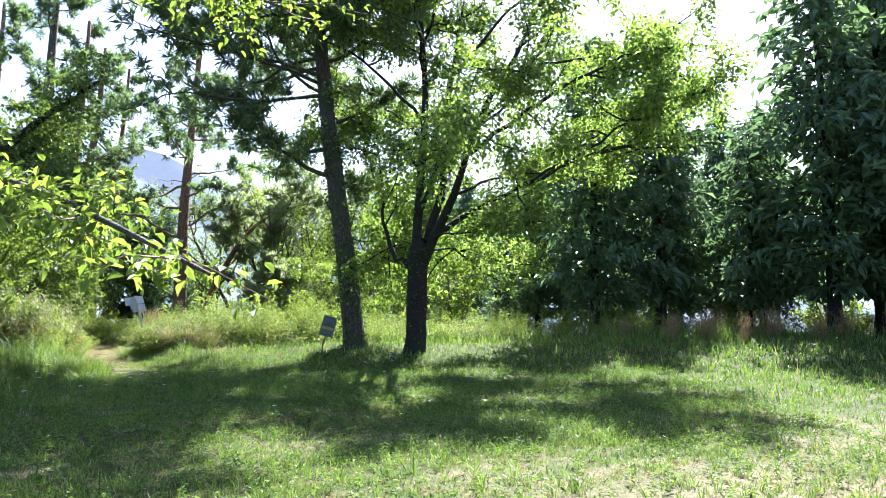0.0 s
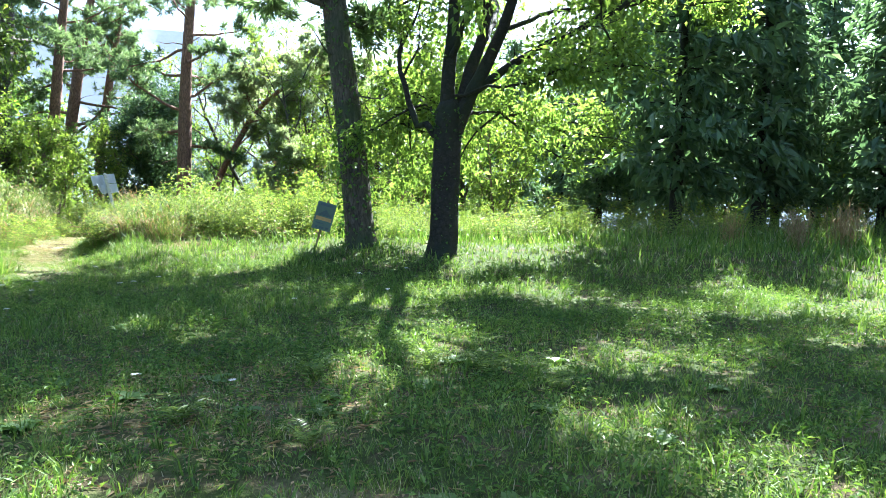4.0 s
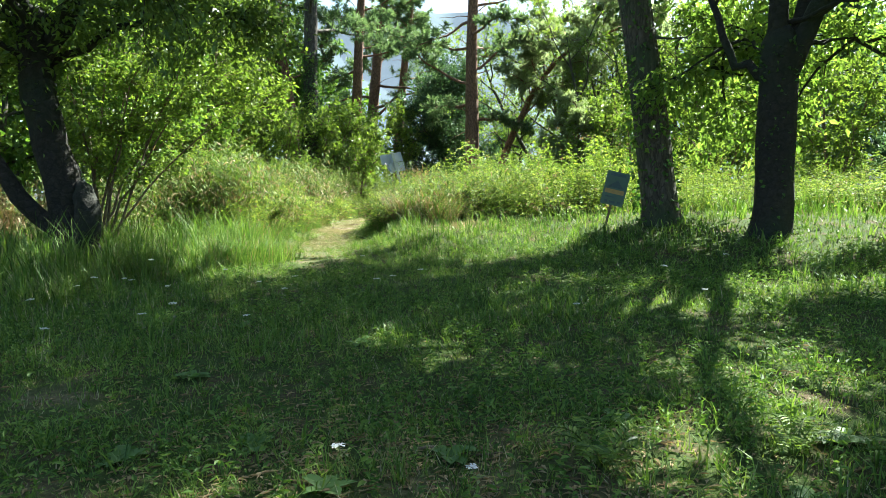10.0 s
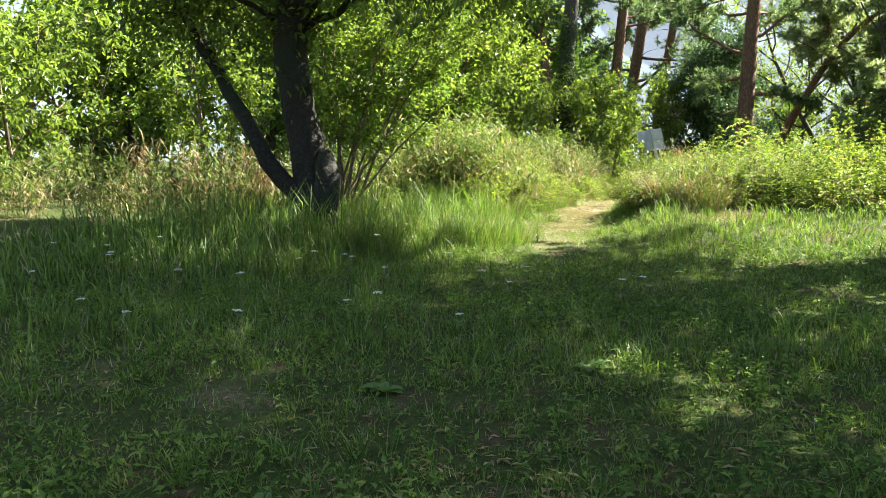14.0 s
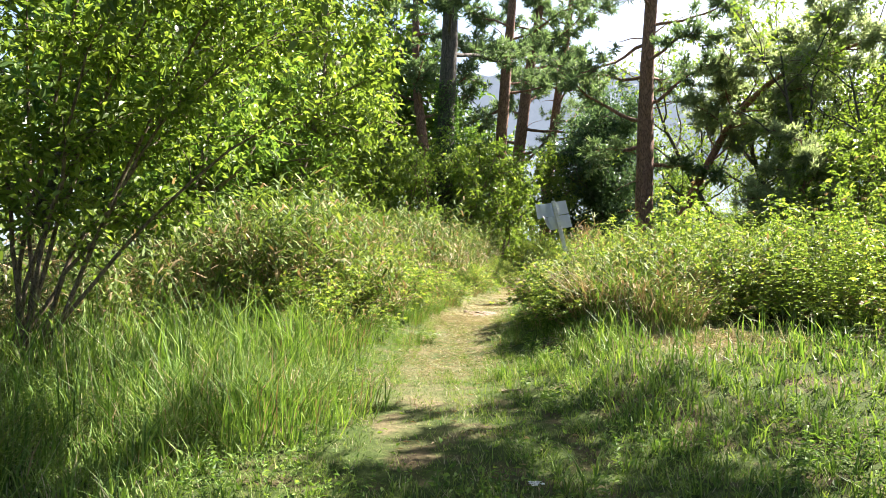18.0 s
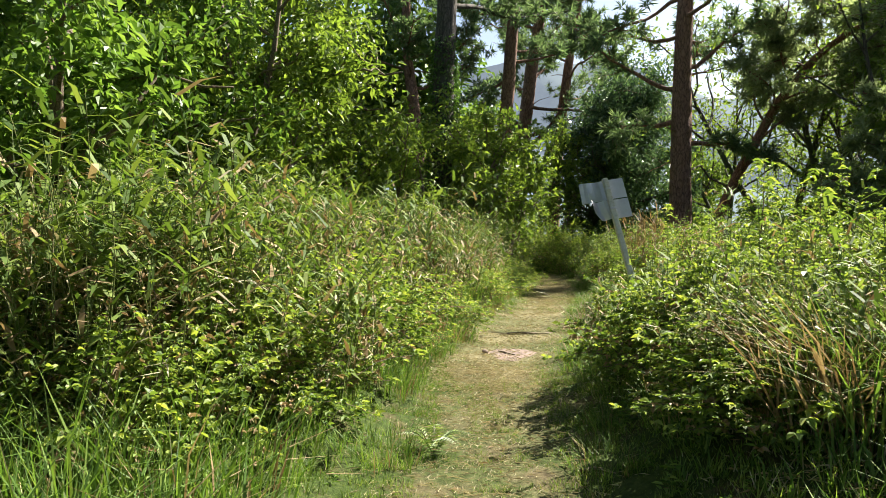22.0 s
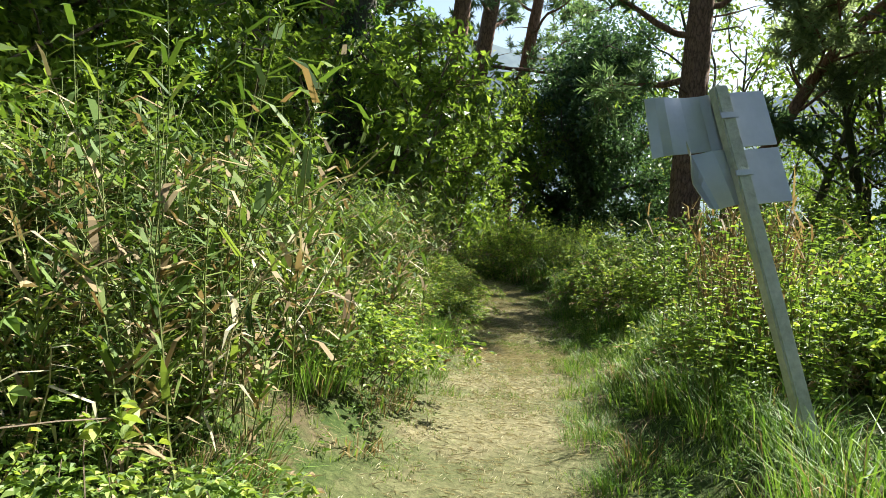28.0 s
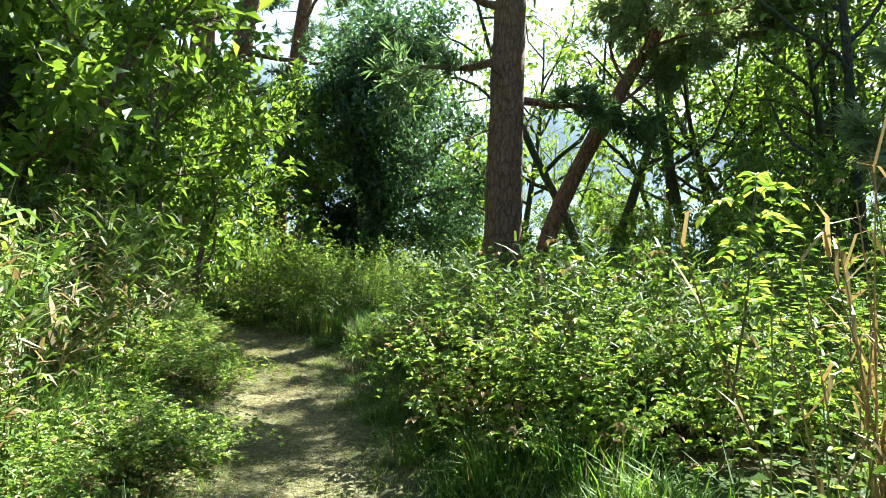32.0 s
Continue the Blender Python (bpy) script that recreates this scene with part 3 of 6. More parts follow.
def pine(name, loc, trunk_ctrl, r, label, boughs, needle=None, bark=None, tuft=(10, 0.32, 0.055), twig=14, dead=0, sag=0.0, ivy=0):
    """A tall pine: bare trunk, flat boughs with brushes of needles. boughs: (height share, azimuth, length, rise)."""
    needle, bark = needle or NEEDLE_PINE, bark or BARK_PINE
    ob = thing(name, loc, label, "tree")
    pts = spline(trunk_ctrl, 26)
    rad = r * (1 - 0.72 * np.linspace(0, 1, 26) ** 1.3)
    rad[0] *= 1.25
    g = Geo()
    tube(g, pts, rad, 12, 0.04)
    part("trunk", g, bark, ob, smooth=True)
    tw = []
    for f, az, ln, rise in boughs:
        p, d = along_line(pts, np.array([f]))
        a = radians(az)
        lp, lr = grow(p[0], (math.sin(a), math.cos(a), rise), ln, max(0.03, r * 0.3 * (1.2 - f)), 0.012, 9, 0.2, 0.04 - sag)
        g = Geo()
        tube(g, lp, lr, 6, 0.05)
        part("bough", g, bark, ob, smooth=True)
        tw += twigs_on([lp], twig, ln * 0.3, 0.3, 0.25, 0.06 - 2 * sag, 0.9, 0.35)
    for k in range(dead):
        p, d = along_line(pts, np.array([rng.uniform(0.2, 0.65)]))
        az = rng.uniform(0, 6.28)
        lp, lr = grow(p[0], (math.sin(az), math.cos(az), rng.uniform(-0.2, 0.3)), rng.uniform(0.6, 1.8), 0.03, 0.006, 6, 0.2, 0)
        g = Geo()
        tube(g, lp, lr, 5)
        part("dead_branch", g, bark, ob)
    g = Geo()
    for t in tw:
        tube(g, t, np.linspace(0.016, 0.006, len(t)), 4, 0, False)
    part("twig_growth", g, bark, ob, kind="stuff")
    g = Geo()
    ps, ds = [], []
    for t in tw:
        p, d = along_line(t, rng.uniform(0.25, 1.0, 7))
        ps.append(p)
        ds.append(d)
    needle_tufts(g, np.concatenate(ps) + rng.normal(size=(7 * len(tw), 3)) * 0.06, np.concatenate(ds), *tuft)
    part("crown", g, needle, ob, kind="stuff")
    if ivy:
        trunk_ivy(ob, pts, rad, ivy)
    return ob


def trunk_ivy(ob, pts, rad, n, hi=0.45, size=0.085):
    f = rng.uniform(0.01, hi, n) ** 1.0
    p, d = along_line(pts, f)
    az = rng.uniform(0, 6.28, n)
    out = np.stack([np.cos(az), np.sin(az), np.zeros(n)], 1)
    rr = np.interp(f, np.linspace(0, 1, len(rad)), rad)[:, None]
    g = Geo()
    leaf_shapes(g, p + out * (rr + np.abs(rng.normal(size=(n, 1))) * 0.06), out * 0.7 + rng.normal(size=(n, 3)) * 0.5 + np.array([0, 0, -0.5]), size * rng.uniform(0.6, 1.3, n), size * 0.8, 0.6)
    part("ivy", g, LEAF_IVY, ob, "green ivy climbing the trunk", kind="stuff")


def ring_boughs(lo, hi, n, ln, rise=0.1, shrink=0.6, first=0.0):
    return [(lo + (hi - lo) * k / max(1, n - 1), first + k * 137.5, ln * (1 - shrink * k / n) * rng.uniform(0.75, 1.2), rise + rng.normal() * 0.12) for k in range(n)]


def cedar(name, loc, height, r, label, spread=2.3, group=""):
    """A dark cedar: straight trunk, whorls of drooping sprays."""
    ob = thing(name, loc, label, "tree", group)
    pts, rad = grow((0, 0, -0.2), (rng.normal() * 0.01, rng.normal() * 0.01, 1), height, r, 0.03, 14, 0.012, 0.02)
    rad[0] *= 1.3
    g = Geo()
    tube(g, pts, rad, 10, 0.03)
    part("trunk", g, BARK_DARK, ob, smooth=True)
    g, gl = Geo(), Geo()
    n = int(height * 9)
    ps, ds = [], []
    for k in range(n):
        f = 0.13 + 0.87 * (k + rng.uniform()) / n
        p, d = along_line(pts, np.array([f]))
        az = k * 2.399 + rng.normal() * 0.3
        ln = spread * (1.05 - f) ** 0.75 * rng.uniform(0.4, 1.5) * (0.4 + 0.6 * smooth(0.1, 0.32, f))
        lp, lr = grow(p[0], (math.cos(az), math.sin(az), 0.05), ln + 0.15, 0.025, 0.006, 6, 0.1, -0.05)
        tube(g, lp, lr, 3, 0, False)
        m = int(12 + 24 * ln)
        a, b = along_line(lp, rng.uniform(0.15, 1.05, m))
        ps.append(a + rng.normal(size=(m, 3)) * np.array([0.2, 0.2, 0.12]))
        ds.append(unit(b * 0.7 + rng.normal(size=(m, 3)) * 0.6 + np.array([0, 0, -0.35])))
    part("branch_growth", g, BARK_DARK, ob, kind="stuff")
    p, d = np.concatenate(ps), np.concatenate(ds)
    ln = rng.uniform(0.26, 0.55, len(p))
    leaf_shapes(gl, p, d, ln, ln * 0.42, 0.6)
    part("crown", gl, NEEDLE_CEDAR, ob, kind="stuff")
    return ob


def at(x, y, dz=0.0):
    return (x, y, float(ground(x, y)) + dz)


# the ivy-hung pine that leans beside the notice board
pine("red_pine", at(-2.34, 19.55), [(0, 0, -0.2), (-0.25, 0, 2.2), (-0.66, 0, 5.2), (-1.08, 0, 8.6), (-1.4, 0, 12.5), (-1.6, 0, 16.5)], 0.29,
     "tall leaning pine with cracked grey-red bark and ivy", [(0.36, 250, 3.2, 0.1), (0.41, 290, 3.8, 0.12), (0.45, 60, 2.6, 0.1), (0.47, 10, 3.4, 0.12), (0.5, 270, 4.6, 0.1), (0.56, 315, 4.6, 0.1), (0.56, 200, 3.2, 0.05)] + [(0.5 + 0.015 * k, 240 + 11 * k, 4.5 + 0.3 * (k % 3), 0.08) for k in range(5)] + [(0.59 + 0.02 * k, 65 + 12 * k, 4.8, 0.02) for k in range(3)] + [(0.35, 30, 2.6, 0.1)] + ring_boughs(0.55, 0.75, 12, 5.0, shrink=0.1, first=50) + ring_boughs(0.6, 0.99, 22, 4.6), bark=BARK_GREY, dead=5, ivy=900, twig=17)


def cherry_tree():
    """The forked cherry in the clearing: short bole, three stems, a wide light crown."""
    loc = at(-0.7, 18.8)
    ob = thing("cherry_tree", loc, "forked cherry tree with dark bark and light green crown", "tree")
    g = Geo()
    bole = spline([(-0.06, 0, -0.2), (0, 0, 0.35), (0.02, 0, 1.4), (0.04, 0, 2.3), (0.08, 0, 2.75)], 12)
    tube(g, bole, [0.38, 0.31, 0.275, 0.265, 0.26, 0.255, 0.25, 0.25, 0.25, 0.25, 0.25, 0.2], 14, 0.03)
    part("trunk", g, BARK_DARK, ob, smooth=True)
    mains = [([(0.0, 0, 2.1), (0.02, 0, 3.0), (0.12, -0.1, 4.6), (0.22, -0.2, 6.6), (0.1, -0.3, 9.2), (-0.1, -0.4, 11.0)], 0.17), ([(0.12, 0, 2.2), (0.35, 0.1, 3.0), (0.68, 0.3, 4.4), (0.8, 0.4, 6.4), (1.1, 0.6, 8.4), (1.3, 0.8, 9.6)], 0.15),
             ([(0.15, 0, 2.2), (0.5, -0.1, 2.95), (1.0, -0.4, 4.0), (1.6, -0.8, 5.8), (2.8, -1.3, 8.0), (3.5, -1.6, 9.2)], 0.16),
             ([(0.55, -0.1, 3.0), (1.7, -0.5, 3.7), (3.4, -1.0, 4.5), (4.8, -1.2, 5.0), (6.6, -1.4, 5.0)], 0.085), ([(-0.08, 0, 2.15), (-0.6, 0.1, 2.55), (-0.85, 0.2, 3.5), (-1.0, 0.6, 4.9), (-1.3, 1.2, 6.6)], 0.08),
             ([(0.15, -0.2, 4.6), (-0.5, 0.3, 5.5), (-1.2, 1.2, 6.1), (-2.2, 2.0, 6.5)], 0.06), ([(0.8, 0.3, 5.2), (1.7, 1.2, 6.2), (3.0, 1.8, 7.2), (4.2, 2.0, 7.6)], 0.07),
             ([(1.3, -0.6, 5.0), (3.0, -1.8, 6.0), (4.8, -2.6, 6.8), (6.4, -3.0, 7.0)], 0.07), ([(0.1, -0.1, 3.6), (0.5, -1.4, 4.4), (0.9, -3.0, 5.0), (1.1, -4.2, 5.2)], 0.06),
             ([(0.7, 0.3, 4.0), (0.9, 1.8, 5.0), (0.6, 3.4, 5.8), (0.2, 4.8, 6.2)], 0.06), ([(1.0, -0.4, 4.0), (2.2, 0.6, 4.6), (3.8, 1.2, 4.9), (5.4, 1.4, 4.8)], 0.05),
             ([(0.12, 0.0, 2.9), (1.2, -0.9, 3.0), (2.4, -1.6, 3.2), (3.4, -2.0, 3.1)], 0.035), ([(-0.05, 0, 2.4), (-0.4, 0.6, 2.8), (-0.8, 1.1, 2.7), (-1.2, 1.4, 2.2)], 0.035),
             ([(0.15, -0.2, 6.0), (-1.2, 0.5, 7.6), (-2.6, 1.0, 8.6), (-3.6, 1.2, 9.2)], 0.05), ([(1.5, -0.8, 5.6), (2.2, -2.4, 6.0), (2.6, -4.0, 6.0)], 0.05), ([(0.2, 0.05, 2.6), (0.9, 0.8, 2.7), (1.7, 1.3, 2.6)], 0.03),
             ([(2.0, -1.0, 6.6), (3.6, -0.6, 7.4), (5.4, -0.4, 7.6), (7.2, -0.6, 7.0)], 0.05), ([(2.6, -0.8, 4.1), (4.0, -2.2, 4.8), (5.4, -3.0, 5.6), (6.6, -3.4, 5.8)], 0.045), ([(0.2, -0.2, 7.2), (0.0, -1.6, 8.4), (-0.3, -2.8, 9.2)], 0.05),
             ([(1.0, 0.5, 7.4), (2.4, -0.4, 8.8), (3.6, -0.8, 9.4), (4.8, -1.0, 9.6)], 0.05), ([(0.2, -0.2, 8.0), (0.8, -1.8, 9.4), (1.2, -3.2, 10.0)], 0.045), ([(3.4, -1.0, 4.5), (4.6, 0.2, 5.6), (6.0, 0.8, 6.4), (7.0, 1.0, 6.6)], 0.045),
             ([(0.1, 0, 5.6), (-0.8, 1.8, 6.8), (-1.6, 3.6, 7.4), (-2.2, 5.0, 7.4)], 0.055)]
    limbs = []
    for ctrl, r in mains:
        pts = spline(ctrl, 16) + rng.normal(size=(16, 3)) * 0.03
        pts[0] = ctrl[0]
        g = Geo()
        tube(g, pts, r * (1 - 0.85 * np.linspace(0, 1, 16) ** 0.9), 9, 0.05)
        part("limb", g, BARK_DARK, ob, smooth=True)
        limbs.append(pts)
    sub = []
    for pts in limbs:
        for f in rng.uniform(0.35, 0.98, 6):
            p, d = along_line(pts, np.array([f]))
            s = rng.normal(size=3) * 0.9
            s[2] = s[2] * 0.5 + 0.1
            lp, lr = grow(p[0], d[0] * 0.7 + s, rng.uniform(1.0, 2.2), 0.028, 0.008, 7, 0.2, 0.02)
            g = Geo()
            tube(g, lp, lr, 5)
            part("branch", g, BARK_DARK, ob)
            sub.append(lp)
    tw = twigs_on(sub, 6, 0.75, 0.2, flat=0.45) + twigs_on(limbs, 7, 0.7, 0.45, flat=0.45)
    g = Geo()
    for t in tw:
        tube(g, t, np.linspace(0.009, 0.003, len(t)), 4, 0, False)
    part("twig_growth", g, BARK_DARK, ob, kind="stuff")
    g = Geo()
    leafy(g, tw, 66, 0.13, 0.56, 0.15, 0.5, False, 0.35)
    part("crown", g, LEAF_CHERRY, ob, kind="stuff")
    g = Geo()
    n = 260
    f, az = rng.uniform(0.1, 0.95, n), rng.uniform(0, 6.28, n)
    p, d = along_line(bole, f)
    out = np.stack([np.cos(az), np.sin(az), np.zeros(n)], 1)
    leaf_shapes(g, p + out * 0.27, out + rng.normal(size=(n, 3)) * 0.5, rng.uniform(0.04, 0.09, n), 0.05, 0.6)
    part("ivy", g, LEAF_IVY, ob, "small ivy leaves on the bole", kind="stuff")


cherry_tree()


def old_tree():
    """The dark old tree at the edge of the reeds, with a slanting second stem and a burr at its foot."""
    loc = at(-10.2, 14.95)
    ob = thing("old_cherry_tree", loc, "gnarled dark old tree with a slanting stem and burr", "tree")
    mains = [([(0.0, 0, -0.2), (0.0, 0, 0.5), (-0.12, -0.1, 1.5), (-0.3, -0.15, 2.7), (-0.28, -0.1, 3.6)], 0.29, "trunk"), ([(-0.12, -0.12, 0.35), (-0.5, -0.5, 1.1), (-1.05, -0.9, 2.2), (-1.6, -1.3, 3.4), (-2.4, -1.7, 5.0)], 0.15, "stem"),
             ([(-0.28, -0.1, 3.0), (0.3, 0.4, 4.2), (1.2, 0.9, 5.4), (2.4, 1.2, 6.4)], 0.16, "limb"), ([(-0.28, -0.1, 3.2), (-0.9, -0.6, 4.4), (-1.4, -1.0, 6.0), (-1.6, -1.2, 7.6)], 0.17, "limb"),
             ([(-0.28, -0.1, 3.4), (-0.1, -0.8, 4.6), (0.6, -1.8, 5.6), (1.4, -2.6, 6.2)], 0.12, "limb"), ([(-0.25, -0.1, 2.4), (-1.2, 0.2, 3.2), (-2.4, 0.6, 3.8), (-3.4, 0.8, 4.0)], 0.1, "limb"),
             ([(-1.2, -1.0, 2.6), (-2.2, -0.6, 3.4), (-3.2, -0.2, 4.4)], 0.07, "limb"), ([(-0.9, -0.6, 4.4), (-2.2, -1.6, 5.4), (-3.4, -2.6, 6.0)], 0.09, "limb"), ([(0.3, 0.4, 4.2), (0.9, 1.6, 5.0), (1.2, 2.8, 5.6)], 0.08, "limb"),
             ([(-0.2, 0, 3.0), (0.8, -0.4, 3.6), (1.9, -0.6, 3.9), (2.8, -0.7, 3.7)], 0.06, "limb"),
             ([(-0.25, -0.05, 2.9), (0.7, 0.6, 3.5), (1.6, 1.2, 3.7), (2.5, 1.7, 3.5)], 0.06, "limb"), ([(-0.28, -0.1, 3.3), (0.2, -1.2, 4.0), (0.3, -2.4, 4.2), (0.2, -3.4, 4.0)], 0.06, "limb"), ([(-0.3, -0.1, 2.9), (-1.0, -1.2, 3.6), (-1.4, -2.4, 3.8)], 0.05, "limb")]
    limbs = []
    for ctrl, r, nm in mains:
        pts = spline(ctrl, 14) + rng.normal(size=(14, 3)) * 0.025
        rad = r * (1 - (0.25 if nm == "trunk" else 0.8) * np.linspace(0, 1, 14))
        if nm == "trunk":
            rad[:3] *= (1.35, 1.15, 1.03)
        g = Geo()
        tube(g, pts, rad, 12, 0.07)
        part(nm, g, BARK_DARK, ob, smooth=True)
        limbs.append(pts)
    g = Geo()
    tube(g, spline([(0.1, -0.05, -0.15), (0.33, -0.12, 0.2), (0.42, -0.1, 0.65), (0.36, -0.05, 0.98), (0.2, 0, 1.2)], 9), [0.24, 0.22, 0.19, 0.17, 0.17, 0.18, 0.15, 0.11, 0.05], 11, 0.12)
    part("burr", g, BARK_DARK, ob, "lumpy burr at the foot", True)
    tw = twigs_on(limbs[2:], 26, 1.1, 0.25, flat=0.6) + twigs_on(limbs[:2], 14, 0.9, 0.55)
    g = Geo()
    for t in tw:
        tube(g, t, np.linspace(0.011, 0.003, len(t)), 4, 0, False)
    part("twig_growth", g, BARK_DARK, ob, kind="stuff")
    g = Geo()
    leafy(g, tw, 110, 0.12, 0.52, 0.2, 0.5, False, 0.35)
    part("crown", g, LEAF_SHADE, ob, kind="stuff")


old_tree()

# red pines along the wood's edge
pine("red_pine", at(-14.3, 39.6), [(0, 0, -0.3), (0.05, 0, 3), (0.12, 0, 7), (0.5, 0, 12), (0.9, 0, 18)], 0.37, "tall straight red pine with bare trunk", [(0.3, 60, 2.6, 0), (0.34, 290, 3.0, 0), (0.4, 255, 4.0, 0.05), (0.44, 80, 3.4, 0.05), (0.5, 300, 4.0, 0.1)] + ring_boughs(0.5, 0.98, 16, 4.2), dead=6)
pine("red_pine", at(-18.65, 32.8), [(0, 0, -0.3), (0, 0, 3), (0.25, 0, 7), (0.55, 0, 12), (0.8, 0, 17)], 0.38, "tall pine wrapped in ivy from the foot", ring_boughs(0.5, 0.98, 14, 4.0), bark=BARK_GREY, ivy=4200, dead=2)
pine("red_pine", at(-23.1, 37.6), [(0.3, 0, -0.3), (0.1, 0, 3), (-0.25, 0, 6), (-0.5, 0, 9), (-0.2, 0, 18)], 0.31, "slim red pine with orange-brown bark", ring_boughs(0.55, 0.98, 12, 3.6), dead=3)
pine("red_pine", at(-21.75, 41.0), [(0, 0, -0.3), (0.2, 0, 4), (0.55, 0, 8), (1.0, 0, 12), (1.3, 0, 18)], 0.33, "red pine leaning a little, boughs high", [(0.42, 280, 3.2, 0.1), (0.46, 60, 3, 0.1)] + ring_boughs(0.5, 0.98, 14, 4.0), dead=4)
pine("red_pine", at(-24.2, 47.2), [(-0.6, 0, -0.3), (-0.2, 0, 4), (0.5, 0, 9), (1.3, 0, 13), (1.8, 0, 19)], 0.4, "red pine with crooked dark boughs", [(0.3, 70, 4, 0.1), (0.33, 100, 5, 0.0), (0.36, 250, 4.5, 0.1), (0.4, 80, 5, 0.15), (0.44, 300, 4.0, 0.1)] + ring_boughs(0.46, 0.98, 16, 4.6), dead=6)
pine("red_pine", at(-23.3, 48.4), [(0, 0, -0.3), (0.2, 0, 4), (0.9, 0, 9), (1.6, 0, 13), (2.0, 0, 18)], 0.3, "red pine standing close behind another", [(0.32, 90, 4, 0.1), (0.37, 60, 4.5, 0.05)] + ring_boughs(0.42, 0.98, 14, 4.2), dead=4)
pine("leaning_pine", at(-13.9, 41.3), [(0, 0, -0.2), (0.45, 0, 1.6), (1.5, 0.1, 3.8), (2.6, 0.2, 5.6), (4.2, 0.3, 6.9), (6.6, 0.4, 7.6)], 0.19, "slanting pine with drooping pale needles",
     [(0.4, 100, 2.2, 0.3), (0.45, 280, 2.4, 0.6), (0.5, 180, 2.8, 0.3), (0.52, 110, 3.0, 0.4), (0.58, 200, 3.0, 0.5), (0.6, 90, 3.2, 0.2), (0.64, 300, 2.6, 0.7), (0.66, 0, 2.8, 0.2), (0.7, 200, 3.2, 0.3), (0.74, 60, 3.0, 0.6), (0.76, 150, 3.2, 0.2), (0.8, 60, 3.2, 0.1),
      (0.84, 220, 3.0, 0.4), (0.86, 150, 3.2, 0.1), (0.9, 30, 3.0, 0.1), (0.93, 110, 3.0, 0.3), (0.95, 90, 3.0, 0), (0.99, 100, 2.6, 0), (0.97, 180, 2.8, 0)], needle=NEEDLE_PALE, tuft=(12, 0.28, 0.042), twig=22, sag=0.05)
pine("young_pine", at(-8.2, 35.6), [(0, 0, -0.2), (-0.1, 0, 1.5), (0.1, 0.1, 2.4), (0.0, 0.2, 3.8)], 0.07, "bushy young pine with pale grey-green needles", ring_boughs(0.12, 0.98, 18, 2.0, 0.25, 0.5, 40), needle=NEEDLE_PALE, tuft=(10, 0.26, 0.036), twig=10)

# cedars that wall in the clearing
CEDAR_A = cedar("cedar_tree", at(5.6, 27.0), 11.2, 0.2, "dark dense cedar with straight trunk", 2.9, "cedars at the clearing's edge")
CEDAR_B = cedar("cedar_tree", at(8.4, 28.2), 12.6, 0.23, "dark dense cedar with straight trunk", 3.1, "cedars at the clearing's edge")
k = 0
for cx, cy, s in [(11.2, 26.6, 0.72), (13.0, 24.2, 1.1), (15.6, 26.0, 1.3), (10.2, 31.5, 0.75), (6.8, 31.8, 0.75), (4.2, 32.4, 0.7), (13.2, 30.2, 0.85), (16.5, 22.0, 1.3), (19.0, 25.0, 1.4), (18.0, 29.5, 1.3), (21.0, 20.0, 1.05), (23.5, 24.5, 1.1),
                  (3.2, 36.5, 0.65), (6.2, 37.0, 0.75), (9.6, 36.6, 0.8), (13.5, 36.0, 0.9), (21.5, 31.0, 1.1), (25.0, 17.0, 1.0), (27.0, 22.0, 1.1), (1.4, 40.0, 0.7)]:
    c = copy_thing((CEDAR_A, CEDAR_B)[k % 2], pose(*at(cx, cy), 0, 0, 67 * k))
    c.scale = (s * 0.97, s * 0.97, s)
    k += 1

# the glossy dark evergreen at the bend of the path
rng = np.random.default_rng(3)
HOLLY = broadleaf("holly_tree", at(-20.0, 48.0), 7.6, 3.5, 0.2, "dark glossy evergreen tree at the path's bend", LEAF_HOLLY, BARK_GREY, 0.2, 70, 28, 18, 0.04, 1, flat=0.9, lift=0.03)


